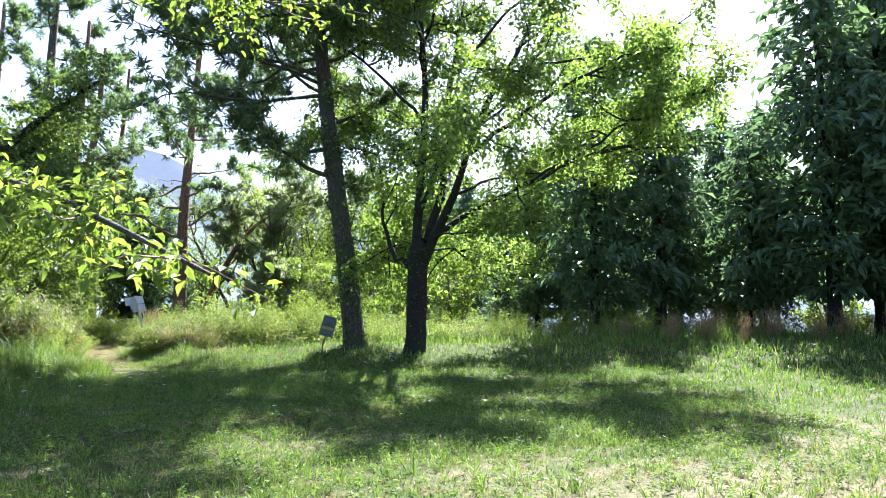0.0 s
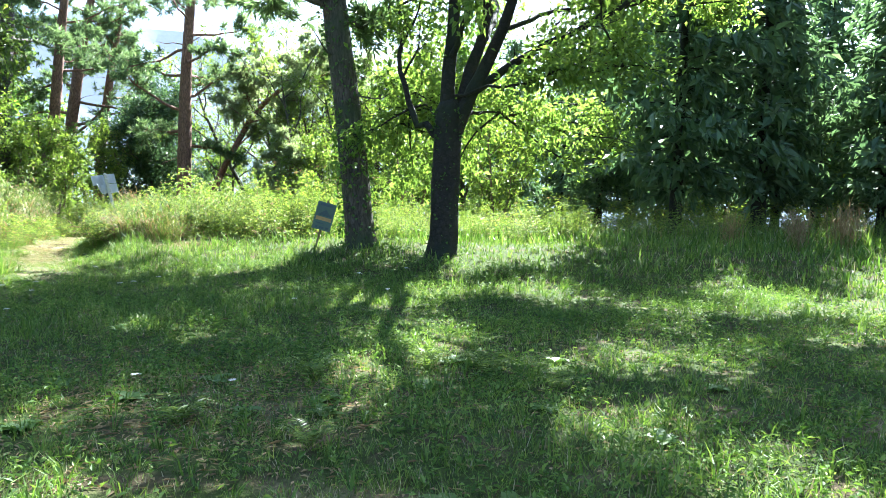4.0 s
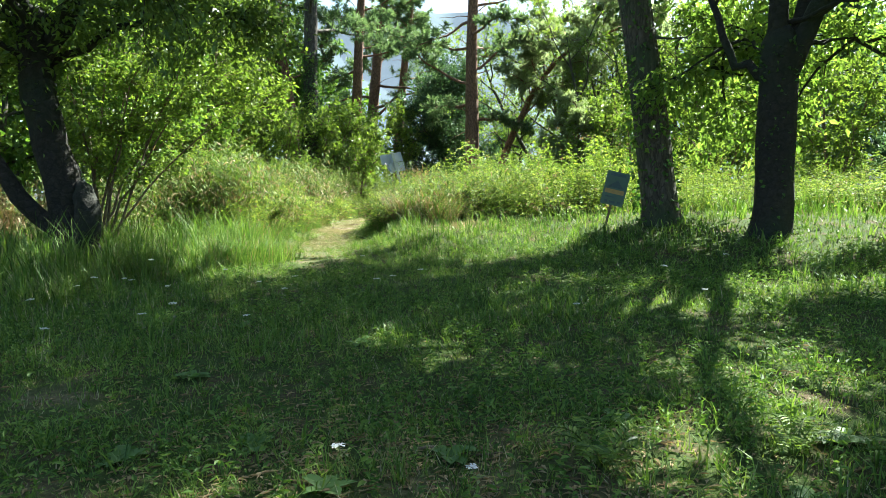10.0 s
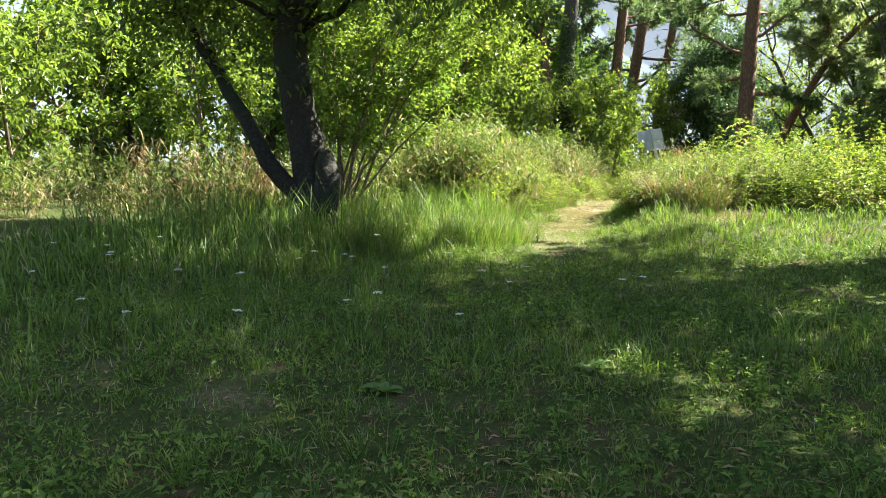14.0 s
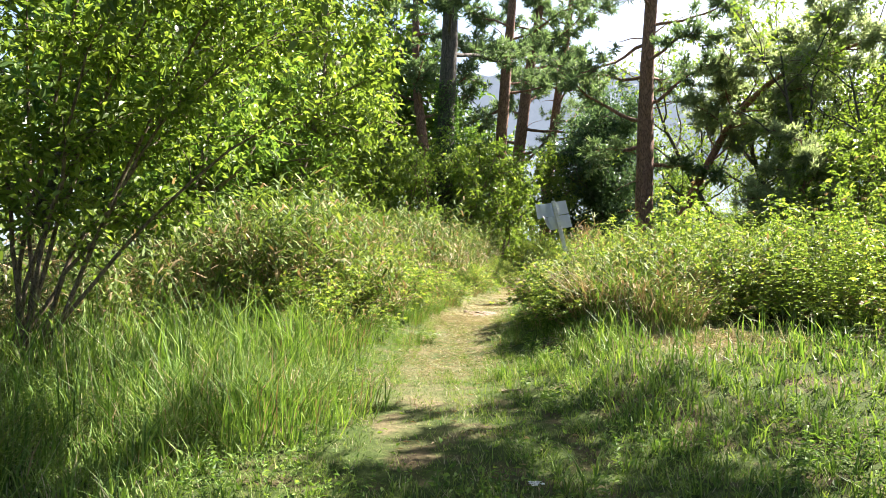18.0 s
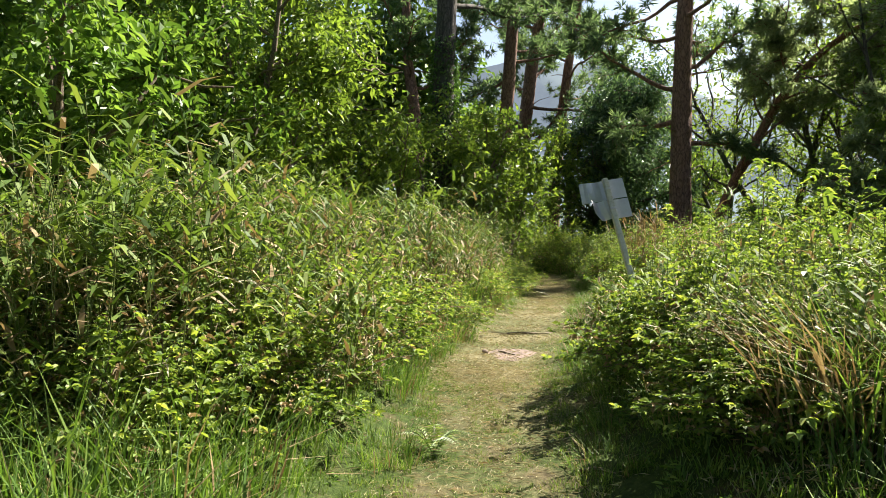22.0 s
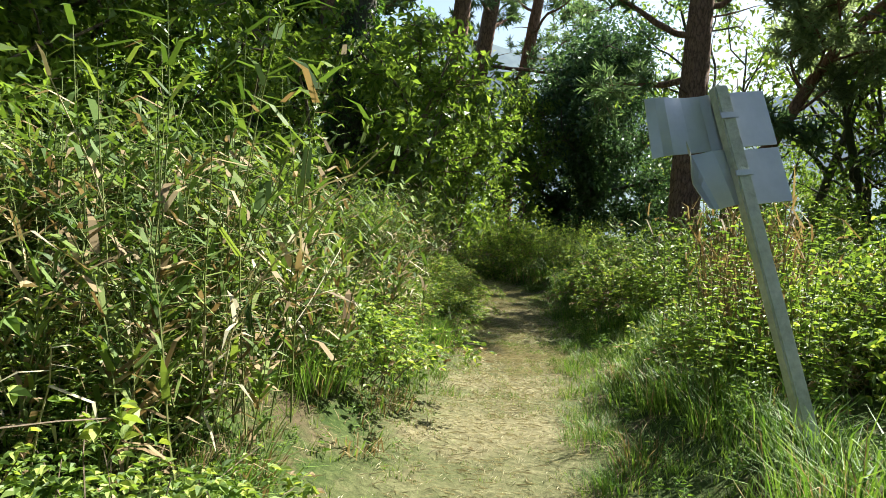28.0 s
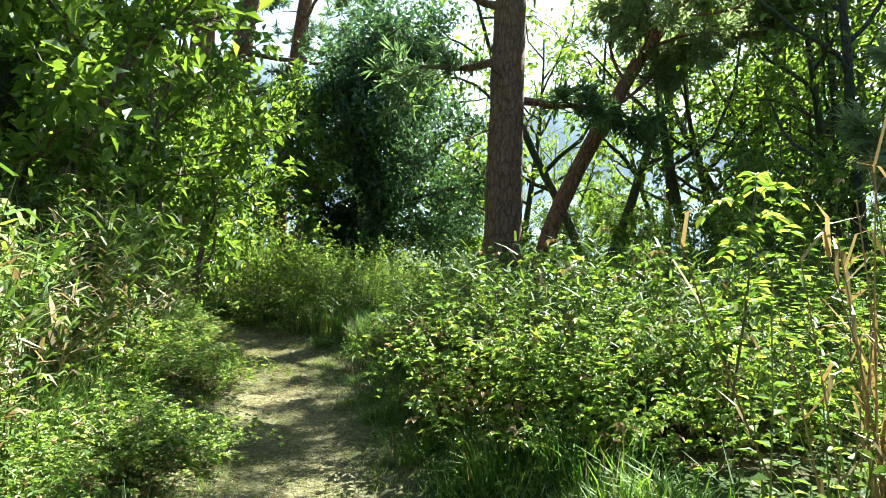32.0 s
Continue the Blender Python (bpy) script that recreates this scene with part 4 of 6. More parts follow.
def hanging_tree():
    """The tree beside the start, whose low boughs hang out over the grass."""
    loc = at(-4.7, 3.4)
    ob = thing("overhanging_tree", loc, "broadleaf tree with low sunlit boughs hanging over grass", "tree")
    mains = [([(0, 0, -0.2), (0.05, 0, 1.2), (0.2, 0.1, 3.0), (0.3, 0.2, 5.0), (0.2, 0.3, 7.5)], 0.2, "trunk"), ([(0.1, 0, 1.9), (0.9, 0.6, 2.45), (1.9, 0.7, 2.3), (2.9, 0.0, 2.0), (3.85, -0.75, 1.62)], 0.05, "limb"),
             ([(0.15, 0.05, 2.2), (0.9, 0.9, 2.6), (1.7, 1.4, 2.3), (2.4, 1.6, 1.95)], 0.045, "limb"), ([(0.2, 0.1, 3.2), (1.2, 0.9, 3.9), (2.4, 1.3, 3.9), (3.6, 1.6, 3.6)], 0.05, "limb"),
             ([(0.3, 0.2, 4.2), (1.0, 1.6, 5.0), (1.6, 3.0, 5.2), (2.4, 4.0, 5.0)], 0.06, "limb"), ([(0.3, 0.2, 4.6), (-1.0, 0.6, 5.6), (-2.2, 0.8, 6.2)], 0.06, "limb"), ([(0.25, 0.2, 5.2), (1.4, -0.6, 6.2), (2.6, -1.0, 6.6)], 0.06, "limb"), ([(0.1, 0, 3.0), (-0.6, 1.2, 3.6), (-0.8, 2.4, 3.6)], 0.05, "limb")]
    limbs = []
    for ctrl, r, nm in mains:
        pts = spline(ctrl, 14)
        g = Geo()
        tube(g, pts, r * (1 - 0.85 * np.linspace(0, 1, 14)), 9, 0.05)
        part(nm, g, BARK_GREY, ob, smooth=True)
        limbs.append(pts)
    tw = twigs_on(limbs[1:4], 34, 0.42, 0.3, 0.2, -0.01, 0.8, 0.2) + twigs_on(limbs[3:], 14, 0.9, 0.3, flat=0.4)
    g = Geo()
    for t in tw:
        tube(g, t, np.linspace(0.006, 0.002, len(t)), 4, 0, False)
    part("twig_growth", g, TWIG, ob, kind="stuff")
    g = Geo()
    leafy(g, tw, 34, 0.058, 0.55, 0.04, 0.3, True, 0.1)
    part("crown", g, LEAF_FRESH, ob, kind="stuff")


hanging_tree()


def slanting_shrub():
    """Thin slanting stems beside the old tree, with sprays of fresh leaves over the bank."""
    loc = at(-10.75, 15.75)
    ob = thing("slanting_shrub", loc, "many-stemmed young tree with fresh leaves over the bank", "tree")
    tips = [(0.9, 0.6, 3.4), (1.6, 1.6, 3.0), (0.6, 1.8, 4.2), (1.2, 2.6, 4.4), (-0.4, 1.4, 4.8), (-0.9, 2.6, 4.6), (-1.2, 0.8, 4.2), (0.4, 3.4, 3.8), (-0.2, -0.3, 3.8), (1.9, 2.6, 2.7)]
    limbs = []
    for k, (x, y, z) in enumerate(tips):
        b = (0.12 * math.cos(k * 2.4), 0.12 * math.sin(k * 2.4), -0.1)
        pts = spline([b, (x * 0.25 + b[0], y * 0.25 + b[1], z * 0.36), (x * 0.6, y * 0.6, z * 0.75), (x, y, z)], 12) + rng.normal(size=(12, 3)) * 0.02
        g = Geo()
        tube(g, pts, 0.026 * (1 - 0.8 * np.linspace(0, 1, 12)), 6)
        part("stem", g, TWIG, ob, smooth=True)
        limbs.append(pts)
    tw = twigs_on(limbs, 22, 0.95, 0.3, 0.15, -0.03, 0.9, 0.3)
    g = Geo()
    for t in tw:
        tube(g, t, np.linspace(0.006, 0.002, len(t)), 4, 0, False)
    part("twig_growth", g, TWIG, ob, kind="stuff")
    g = Geo()
    leafy(g, tw, 52, 0.092, 0.5, 0.07, 0.35, True, 0.3)
    part("crown", g, LEAF_FRESH, ob, kind="stuff")


slanting_shrub()

# young broadleaf trees behind the bank
G_Y, G_W = "young trees behind the bank", "woodland trees"
WOOD_A = broadleaf("young_tree", at(-17.6, 24.6), 7.5, 2.7, 0.1, "young broadleaf tree with fresh bright green leaves", LEAF_FRESH, TWIG, 0.15, 62, 22, 13, 0.1, 2, group=G_Y)
WOOD_B = broadleaf("young_tree", at(-15.0, 20.6), 5.6, 2.3, 0.09, "broadleaf tree with layered mid green leaves", LEAF_WOOD, TWIG, 0.14, 62, 22, 12, 0.08, 2, group=G_Y)
WOOD_C = broadleaf("young_tree", at(-18.4, 34.0), 4.2, 1.7, 0.06, "bushy young tree with small light green leaves", LEAF_FRESH, TWIG, 0.16, 28, 18, 10, 0.05, 3, group=G_Y)
FAR_A = broadleaf("woodland_tree", at(-22.0, 27.0), 9.5, 3.2, 0.15, "leafy woodland tree with mid green crown", LEAF_WOOD, BARK_GREY, 0.36, 20, 20, 10, 0.1, 1, group=G_W)
FAR_B = broadleaf("woodland_tree", at(-25.0, 36.0), 8.5, 3.0, 0.14, "leafy woodland tree with light green crown", LEAF_FRESH, BARK_GREY, 0.36, 20, 20, 10, 0.08, 1, group=G_W)
PALE = broadleaf("pale_tree", at(-9.4, 44.5), 8.0, 3.0, 0.12, "thin open tree, branches showing through light foliage", LEAF_FRESH, BARK_GREY, 0.17, 15, 18, 8, 0.3, 2, group=G_W)
TPL = (WOOD_A, WOOD_B, WOOD_C, FAR_A, FAR_B, PALE)
k = 0
for tpl, x, y, s in [(0, -21.2, 27.6, 1.15), (1, -17.4, 22.4, 0.95), (2, -17.4, 31.2, 1.0), (2, -18.5, 35.6, 1.05), (2, -19.8, 37.6, 0.95), (2, -17.0, 28.2, 0.8), (3, -23.5, 30.0, 1.1), (3, -26.5, 33, 1.1), (3, -27.5, 40, 1.2), (4, -30, 28, 1.2), (3, -25.5, 22.5, 1.0),
                       (3, -20.5, 20.5, 0.8), (4, -23.5, 17.5, 0.75), (3, -29, 19.5, 0.9), (4, -27, 14.0, 0.75), (3, -33, 15, 0.9), (4, -31, 9, 0.9), (2, -21, 43.5, 1.2), (4, -28, 46, 1.0), (3, -31, 52, 1.2), (2, -22.3, 40, 1.2), (3, -36, 34, 1.2), (4, -37, 24, 1.1), (3, -35, 44, 1.3),
                       (5, -8.0, 40, 1.1), (5, -6.0, 45, 1.3), (5, -12.9, 46.5, 1.35), (5, -10.4, 45.5, 1.3), (3, -6.5, 52, 0.9), (2, -20, 13.5, 1.1), (2, -22, 15.5, 1.2), (2, -19, 11, 1.0), (2, -24, 11, 1.2), (2, -18.5, 17.5, 1.0), (2, -22, 7.5, 1.2), (4, -3.4, 38, 0.9), (3, -1.0, 43, 1.1), (2, -5.2, 33.5, 1.0), (2, -2.4, 31, 1.0), (2, 0.4, 29.6, 0.95), (5, -15.4, 49, 1.0), (2, -9.5, 38.5, 0.6), (3, 3.5, 47, 0.95), (5, -4.2, 42.5, 1.15), (2, -7.4, 36, 1.0), (2, -12.4, 44.2, 0.5), (2, -10.4, 43.4, 0.55), (2, -8.4, 43.0, 0.55), (2, -11.6, 47.4, 0.65), (2, -9.0, 47.8, 0.65), (2, -6.8, 45.0, 0.6), (2, -13.8, 48.2, 0.6), (2, -15.0, 45.0, 0.45), (5, -7.6, 42.2, 1.0), (5, -10.8, 50.0, 1.2), (5, -8.6, 46.4, 1.2), (5, -5.6, 40.6, 0.95),
                       (4, -18.5, 54, 0.62), (5, -14.5, 53, 0.7), (3, -21, 62, 0.6), (4, -12, 62, 0.62), (3, -6, 58, 0.8), (4, 0, 56, 0.9), (3, 6, 54, 1.0), (4, -25, 60, 0.75), (3, 9, 43, 0.9), (2, 4.5, 39.5, 1.0), (2, 8, 40.5, 1.1), (2, 11.5, 39.5, 1.1), (2, 15, 37.5, 1.1), (2, 18.5, 35, 1.1), (2, 21.5, 33.5, 1.1), (2, 24, 29, 1.1), (4, 16, 40, 1.1), (3, 24, 36, 1.1), (4, 30, 28, 1.1),
                       # added out of view round the start: close the place, cut sky light
                       (3, -14, -12, 1.2), (4, -5, -15, 1.2), (3, 4, -14, 1.2), (4, 13, -11, 1.2), (3, 21, -4, 1.2), (4, 26, 6, 1.2), (3, -21, -5, 1.2), (4, -25, 3, 1.1), (3, 29, 13, 1.2)]:
    c = copy_thing(TPL[tpl], pose(*at(x, y), 0, 0, 49 * k))
    c.scale = (s, s, s * (0.92 + 0.03 * (k % 6)))
    k += 1

# ---- banks of undergrowth ----
def dome_points(n, rx, ry, h, thick=0.25):
    """Points in the outer skin of a low mound."""
    a, u = rng.uniform(0, 6.283, n), rng.uniform(0, 1, n) ** 0.5
    x, y = np.cos(a) * u, np.sin(a) * u
    top = np.sqrt(np.maximum(0, 1 - u ** 2.4)) * h * (0.82 + 0.25 * np.sin(a * 3 + u * 5) * u)
    z = top * (1 - np.abs(rng.normal(size=n)) * thick)
    p = np.stack([x * rx, y * ry, np.maximum(z, 0.02)], 1)
    nrm = unit(np.stack([x / rx, y / ry, np.maximum(0.25, 1 - u)], 1))
    return p, nrm


def bramble(loc, rx, ry, h, leaves, size, label, mat, group):
    ob = thing("bramble_bush", loc, label, "bush", group)
    g = Geo()
    canes = []
    for k in range(34):
        az = k * 2.4
        u = math.sqrt((k + 0.5) / 34)
        lean = u * rng.uniform(0.5, 1.1)
        pts, rad = grow((math.cos(az) * rx * u * 0.6, math.sin(az) * ry * u * 0.6, -0.05), (math.cos(az) * lean, math.sin(az) * lean, 1.0), h * rng.uniform(0.75, 1.4) * (1.15 - 0.45 * u * u), 0.006, 0.002, 7, 0.16, -0.1 * u)
        tube(g, pts, rad, 3, 0, False)
        canes.append(pts)
    part("cane_growth", g, TWIG, ob, kind="stuff")
    # leaves of three along the canes, and a thin fill between them
    per = int(leaves * 0.72 / 34)
    ps, fs = [], []
    for pts in canes:
        f = rng.uniform(0.2, 1.0, per) ** 0.75
        p, d = along_line(pts, f)
        ps.append(p + rng.normal(size=p.shape) * (0.06, 0.06, 0.035))
    q, nrm = dome_points(leaves - per * 34, rx, ry, h * 0.9, 0.3)
    p = np.concatenate(ps + [q])
    p[:, 2] = np.maximum(p[:, 2], 0.02)
    n = len(p)
    az = np.arctan2(p[:, 1], p[:, 0]) + rng.normal(size=n) * 1.1
    d = unit(np.stack([np.cos(az), np.sin(az), rng.normal(size=n) * 0.35 - 0.05], 1))
    ln = size * rng.uniform(0.5, 1.35, n)
    s = side_of(d, 0.25)
    g, gd = Geo(), Geo()
    old = rng.uniform(size=n) < 0.035 + 0.12 * (p[:, 2] < h * 0.35)
    for m, gg in ((~old, g), (old, gd)):
        leaf_shapes(gg, p[m], d[m], ln[m], ln[m] * 0.6, 0.4, True)
        for sg in (-1, 1):
            leaf_shapes(gg, (p + d * (ln * 0.05)[:, None])[m], (d * 0.5 + sg * s)[m], ln[m] * 0.78, ln[m] * 0.48, 0.4, True)
    part("foliage", g, mat, ob, kind="stuff")
    part("withered_foliage", gd, LEAF_DRY, ob, "brown dry leaves low in the bush", kind="stuff")
    return ob


def bamboo_grass(loc, r, h, stems, label, group, wide=0.11, long=0.27):
    ob = thing("bamboo_grass_clump", loc, label, "bamboo grass", group)
    gs, gl, gd = Geo(), Geo(), Geo()
    for k in range(stems):
        az, rr = rng.uniform(0, 6.283), r * math.sqrt(rng.uniform())
        pts, rad = grow((math.cos(az) * rr, math.sin(az) * rr, -0.05), (rng.normal() * 0.22, rng.normal() * 0.22, 1.0), h * rng.uniform(0.6, 1.2), 0.005, 0.002, 5, 0.08, -0.02)
        tube(gs, pts, rad, 3, 0, False)
        n = int(rng.integers(14, 22))
        hgt = rng.uniform(0.14, 1.0, n)
        p, d = along_line(pts, hgt)
        az2 = rng.uniform(0, 6.283, n)
        ln = rng.uniform(0.4 * long, long, n)
        dry = rng.uniform(size=n) < 0.55 * (1.15 - hgt)
        for m, g in ((~dry, gl), (dry, gd)):
            blades(g, p[m], ln[m], ln[m] * wide + 0.005, rng.uniform(0.6, 1.5, m.sum()), rng.uniform(0.2, 0.9, m.sum()), az2[m])
    part("stem_growth", gs, STEM_GREEN, ob, kind="stuff")
    part("foliage", gl, LEAF_SASA, ob, kind="stuff")
    part("withered_foliage", gd, LEAF_DRY, ob, "pale dry leaves among the green", kind="stuff")
    g = Geo()
    for k in range(9):
        az, rr = rng.uniform(0, 6.283), r * rng.uniform(0.2, 1.0)
        pts, rad = grow((math.cos(az) * rr, math.sin(az) * rr, 0.0), (rng.normal() * 0.45, rng.normal() * 0.45, 1.0), h * rng.uniform(0.45, 1.0), 0.004, 0.0025, 5, 0.07, -0.06)
        tube(g, pts, rad, 4, 0, False)
        p, d = along_line(pts, rng.uniform(0.3, 1.0, 5))
        blades(g, p, rng.uniform(0.1, 0.24, 5), 0.018, rng.uniform(1.0, 2.0, 5), rng.uniform(0.3, 1.0, 5))
    part("dead_stalk_growth", g, LEAF_STRAW, ob, "bleached dead stalks with hanging leaves", kind="stuff")
    return ob


def tussock(loc, r, h, n, label, group, mat=None, dry=0.12, width=0.012, bend=0.9):
    ob = thing("grass_tussock", loc, label, "grass", group)
    for mm, cnt, nm in ((mat or LEAF_TALL, int(n * (1 - dry)), "grass_growth"), (LEAF_DRY, int(n * dry), "dry_growth")):
        g = Geo()
        a, u = rng.uniform(0, 6.283, cnt), r * np.sqrt(rng.uniform(0, 1, cnt))
        p = np.stack([np.cos(a) * u, np.sin(a) * u, np.full(cnt, -0.03)], 1)
        blades(g, p, h * rng.uniform(0.5, 1.15, cnt), width * rng.uniform(0.6, 1.3, cnt), np.abs(rng.normal(size=cnt)) * 0.22 + u / r * 0.25, bend * rng.uniform(0.2, 1.2, cnt), a + rng.normal(size=cnt) * 0.8)
        part(nm, g, mm, ob, kind="stuff")
    return ob


G_BR, G_SA, G_TU = "brambles on the banks", "bamboo grass on the banks", "tussocks beside the path"
rng = np.random.default_rng(21)
BR_A = bramble(at(-5.0, 21.6), 1.25, 1.1, 0.95, 1350, 0.06, "sprawling bramble bush with yellow-green leaves", LEAF_BRAMBLE, G_BR)
BR_B = bramble(at(-7.3, 22.9), 1.05, 1.0, 0.85, 1300, 0.056, "leafy bramble mound beside the footpath", LEAF_BRAMBLE, G_BR)
BR_C = bramble(at(-12.3, 22.4), 1.0, 0.9, 0.8, 1300, 0.054, "dense low bush with fresh green leaves", LEAF_BRAMBLE, G_BR)
BR_D = bramble(at(-10.8, 20.5), 0.75, 0.7, 0.72, 1500, 0.05, "leafy bush of small fresh leaves beside the footpath", LEAF_BRAMBLE, G_BR)
SA_A = bamboo_grass(at(-12.0, 21.6), 0.75, 1.25, 52, "tall bamboo grass, green with withered leaves", G_SA)
SA_B = bamboo_grass(at(-13.0, 24.6), 0.7, 1.5, 50, "tall bamboo grass, green with withered leaves", G_SA)
SA_C = bamboo_grass(at(-8.9, 22.2), 0.6, 0.62, 40, "low dense bamboo grass with broad pointed leaves", G_SA, 0.125, 0.19)
TU_A = tussock(at(-10.9, 27.6), 0.35, 0.6, 170, "long green grass tussock", G_TU, dry=0.05)
TU_C = tussock(at(-11.6, 22.9), 0.32, 0.34, 130, "low withered grass at the bank's foot", G_TU, dry=0.62, width=0.01, bend=1.3)
TU_B = tussock(at(-7.9, 16.2), 0.5, 0.55, 260, "soft tall green grass", G_TU, width=0.009)


def weeds(loc, r, h, stems, leaf, ratio, label, mat, group):
    """Upright leafy weeds: straight stems set with leaves all the way up."""
    ob = thing("leafy_weed_patch", loc, label, "weeds", group)
    gs, gl = Geo(), Geo()
    for k in range(stems):
        az, u = rng.uniform(0, 6.283), r * math.sqrt(rng.uniform())
        pts, rad = grow((math.cos(az) * u, math.sin(az) * u, -0.05), (rng.normal() * 0.14, rng.normal() * 0.14, 1.0), h * rng.uniform(0.55, 1.15), 0.005, 0.002, 5, 0.07, 0.0)
        tube(gs, pts, rad, 3, 0, False)
        n = int(24 * h / 1.1)
        f = np.linspace(0.25, 1.0, n)
        p, d = along_line(pts, f)
        a2 = np.arange(n) * 2.4 + rng.uniform(0, 6)
        out = np.stack([np.cos(a2), np.sin(a2), 0.1 + 0.5 * (f - 0.3) ** 2], 1)
        ln = leaf * (1.15 - 0.6 * f) * rng.uniform(0.7, 1.2, n)
        leaf_shapes(gl, p, out, ln, ln * ratio, 0.25)
    part("stem_growth", gs, STEM_GREEN, ob, kind="stuff")
    part("foliage", gl, mat, ob, kind="stuff")
    return ob


G_WE = "leafy weeds on the banks"
WE_A = weeds(at(-6.0, 22.6), 0.55, 1.35, 28, 0.105, 0.32, "tall upright weeds with narrow fresh leaves", LEAF_FRESH, G_WE)
WE_B = weeds(at(-8.9, 24.0), 0.5, 0.95, 30, 0.075, 0.52, "knee-high weeds with yellow-green leaves", LEAF_BRAMBLE, G_WE)
WE_C = weeds(at(-14.3, 26.4), 0.5, 1.1, 28, 0.12, 0.2, "tall weeds with slim leaves", LEAF_SASA, G_WE)
place = random.Random(5)


def strew(tpls, spots, lo=0.8, hi=1.2, sink=0.03):
    for i, (x, y, *h) in enumerate(spots):
        c = copy_thing(tpls[i % len(tpls)], pose(*at(x, y, -sink), 0, 0, place.uniform(0, 360)))
        s = place.uniform(lo, hi)
        c.scale = (s, s, s * (h[0] if h else 1.0))


def band(y0, y1, off0, off1, n, seed):
    """Spots beside the footpath, by distance from its middle (right of it plus); the road sign stays clear."""
    r = np.random.default_rng(seed)
    x, y = r.uniform(-24, 3, 9000), r.uniform(y0, y1, 9000)
    o, _ = path_off(x, y)
    f = np.clip((y - 22.3) / 3.6, 0, 1)
    clear = np.hypot(x - (-9.45 - 0.85 * f), y - (22.3 + 3.6 * f)) > 0.85
    bare = (o > 0.7) & (o < 1.9) & (y > 28.2) & (y < 29.8)
    m = (o > off0) & (o < off1) & ~((x > -1.5) & (y < 21.5)) & (clear | (off1 < 1.6)) & ~bare
    return list(zip(x[m][:n].tolist(), y[m][:n].tolist()))


strew([BR_A, BR_B], [(x, y, place.uniform(0.6, 1.0)) for x, y in band(21.0, 27, 2.5, 3.3, 12, 1)], 0.5, 0.8)
strew([BR_D, SA_C, WE_B, BR_D], [(x, y, place.uniform(0.8, 1.25)) for x, y in band(20.2, 26.5, 1.35, 2.5, 34, 61)], 0.7, 1.0)
strew([SA_C], [(x, y, place.uniform(0.9, 1.5)) for x, y in band(19.0, 30, -2.6, -1.3, 26, 62)], 0.8, 1.1)
strew([BR_A, BR_B], [(x, y, place.uniform(0.9, 1.55)) for x, y in band(21.6, 28, 3.0, 6.0, 18, 31)], 0.8, 1.1)
strew([BR_A, BR_B], [(x, y, place.uniform(0.95, 1.5)) for x, y in band(27, 37, 1.7, 5.0, 30, 2)], 0.65, 1.05)
strew([BR_A], [(-2.2, 22.2, 0.8), (-3.6, 22.6, 1.2), (-0.6, 22.8, 0.8), (0.9, 22.4, 0.7), (-1.6, 24.0, 1.0), (-3.0, 24.6, 1.4), (1.8, 24.0, 0.9), (0.2, 25.2), (-4.4, 25.4, 1.5), (-2.0, 27.2, 1.3), (0.8, 27.5), (3.2, 24.8), (4.8, 24.2, 0.8), (6.6, 24.8, 0.8), (8.6, 24.6, 0.8), (-7.3, 21.2, 0.8), (-6.2, 21.4, 1.0), (-4.2, 21.0, 0.9), (-5.2, 23.2, 1.5)], 0.8, 1.1)
strew([WE_A, WE_B, WE_C], [(x, y) for x, y in band(20.9, 36, 1.4, 5.0, 96, 21) if not (-9.4 < x < -7.2 and y < 25)], 0.55, 0.95)
strew([WE_B, WE_A], [(-2.6, 21.6), (-3.8, 21.4), (-1.6, 22.0), (-0.2, 21.6), (0.8, 21.8), (1.8, 22.6), (-4.8, 20.8), (-5.4, 20.6), (2.8, 23.2), (3.8, 22.8), (-3.2, 23.4), (-1.0, 23.2), (5.4, 23.0), (6.6, 23.2), (7.6, 22.6), (9.0, 22.8), (10.4, 22.4), (-2.0, 20.9)], 0.6, 0.9)
strew([WE_C, WE_A, WE_B], band(18.4, 36, -3.4, -1.4, 40, 22), 0.6, 1.0)
strew([WE_A, WE_C], band(17.5, 30, -6.5, -3.0, 24, 23), 0.9, 1.3)
strew([BR_C, BR_B], [(x, y, place.uniform(0.7, 1.4)) for x, y in band(18.4, 37, -2.7, -1.7, 20, 3)], 0.55, 0.95)
strew([BR_D], [(-10.35, 19.4, 1.0), (-10.2, 18.5, 1.1), (-11.0, 19.6, 1.3), (-11.5, 21.5, 1.0), (-12.0, 23.6, 0.9), (-13.3, 26.2, 0.9), (-11.1, 27.9, 0.8)], 0.8, 1.0)
strew([BR_C, BR_B], [(-11.6, 18.8, 1.5), (-11.4, 17.3, 1.2), (-12.2, 17.4, 1.5), (-12.4, 19.6, 1.6), (-11.8, 20.4, 1.4)], 0.6, 0.75)
strew([SA_A], band(20.6, 26, 1.35, 2.1, 16, 51), 0.42, 0.62)
strew([SA_A, SA_B, SA_A], band(18.5, 27, -3.9, -2.15, 46, 4), 0.7, 1.1)
strew([SA_B, SA_A], band(27, 37, -3.6, -1.7, 44, 5), 0.75, 1.1)
strew([SA_B, SA_A, WE_A], band(26.5, 36.5, -2.5, -1.6, 44, 41), 0.65, 1.0)
strew([BR_C, SA_B], band(17.5, 37, -8.0, -3.2, 34, 6), 0.95, 1.45)
strew([SA_A], band(21, 33, 1.35, 3.8, 24, 7), 0.5, 0.95)
strew([TU_A, TU_B], band(19.8, 36, 0.6, 1.0, 70, 8), 0.25, 0.45)
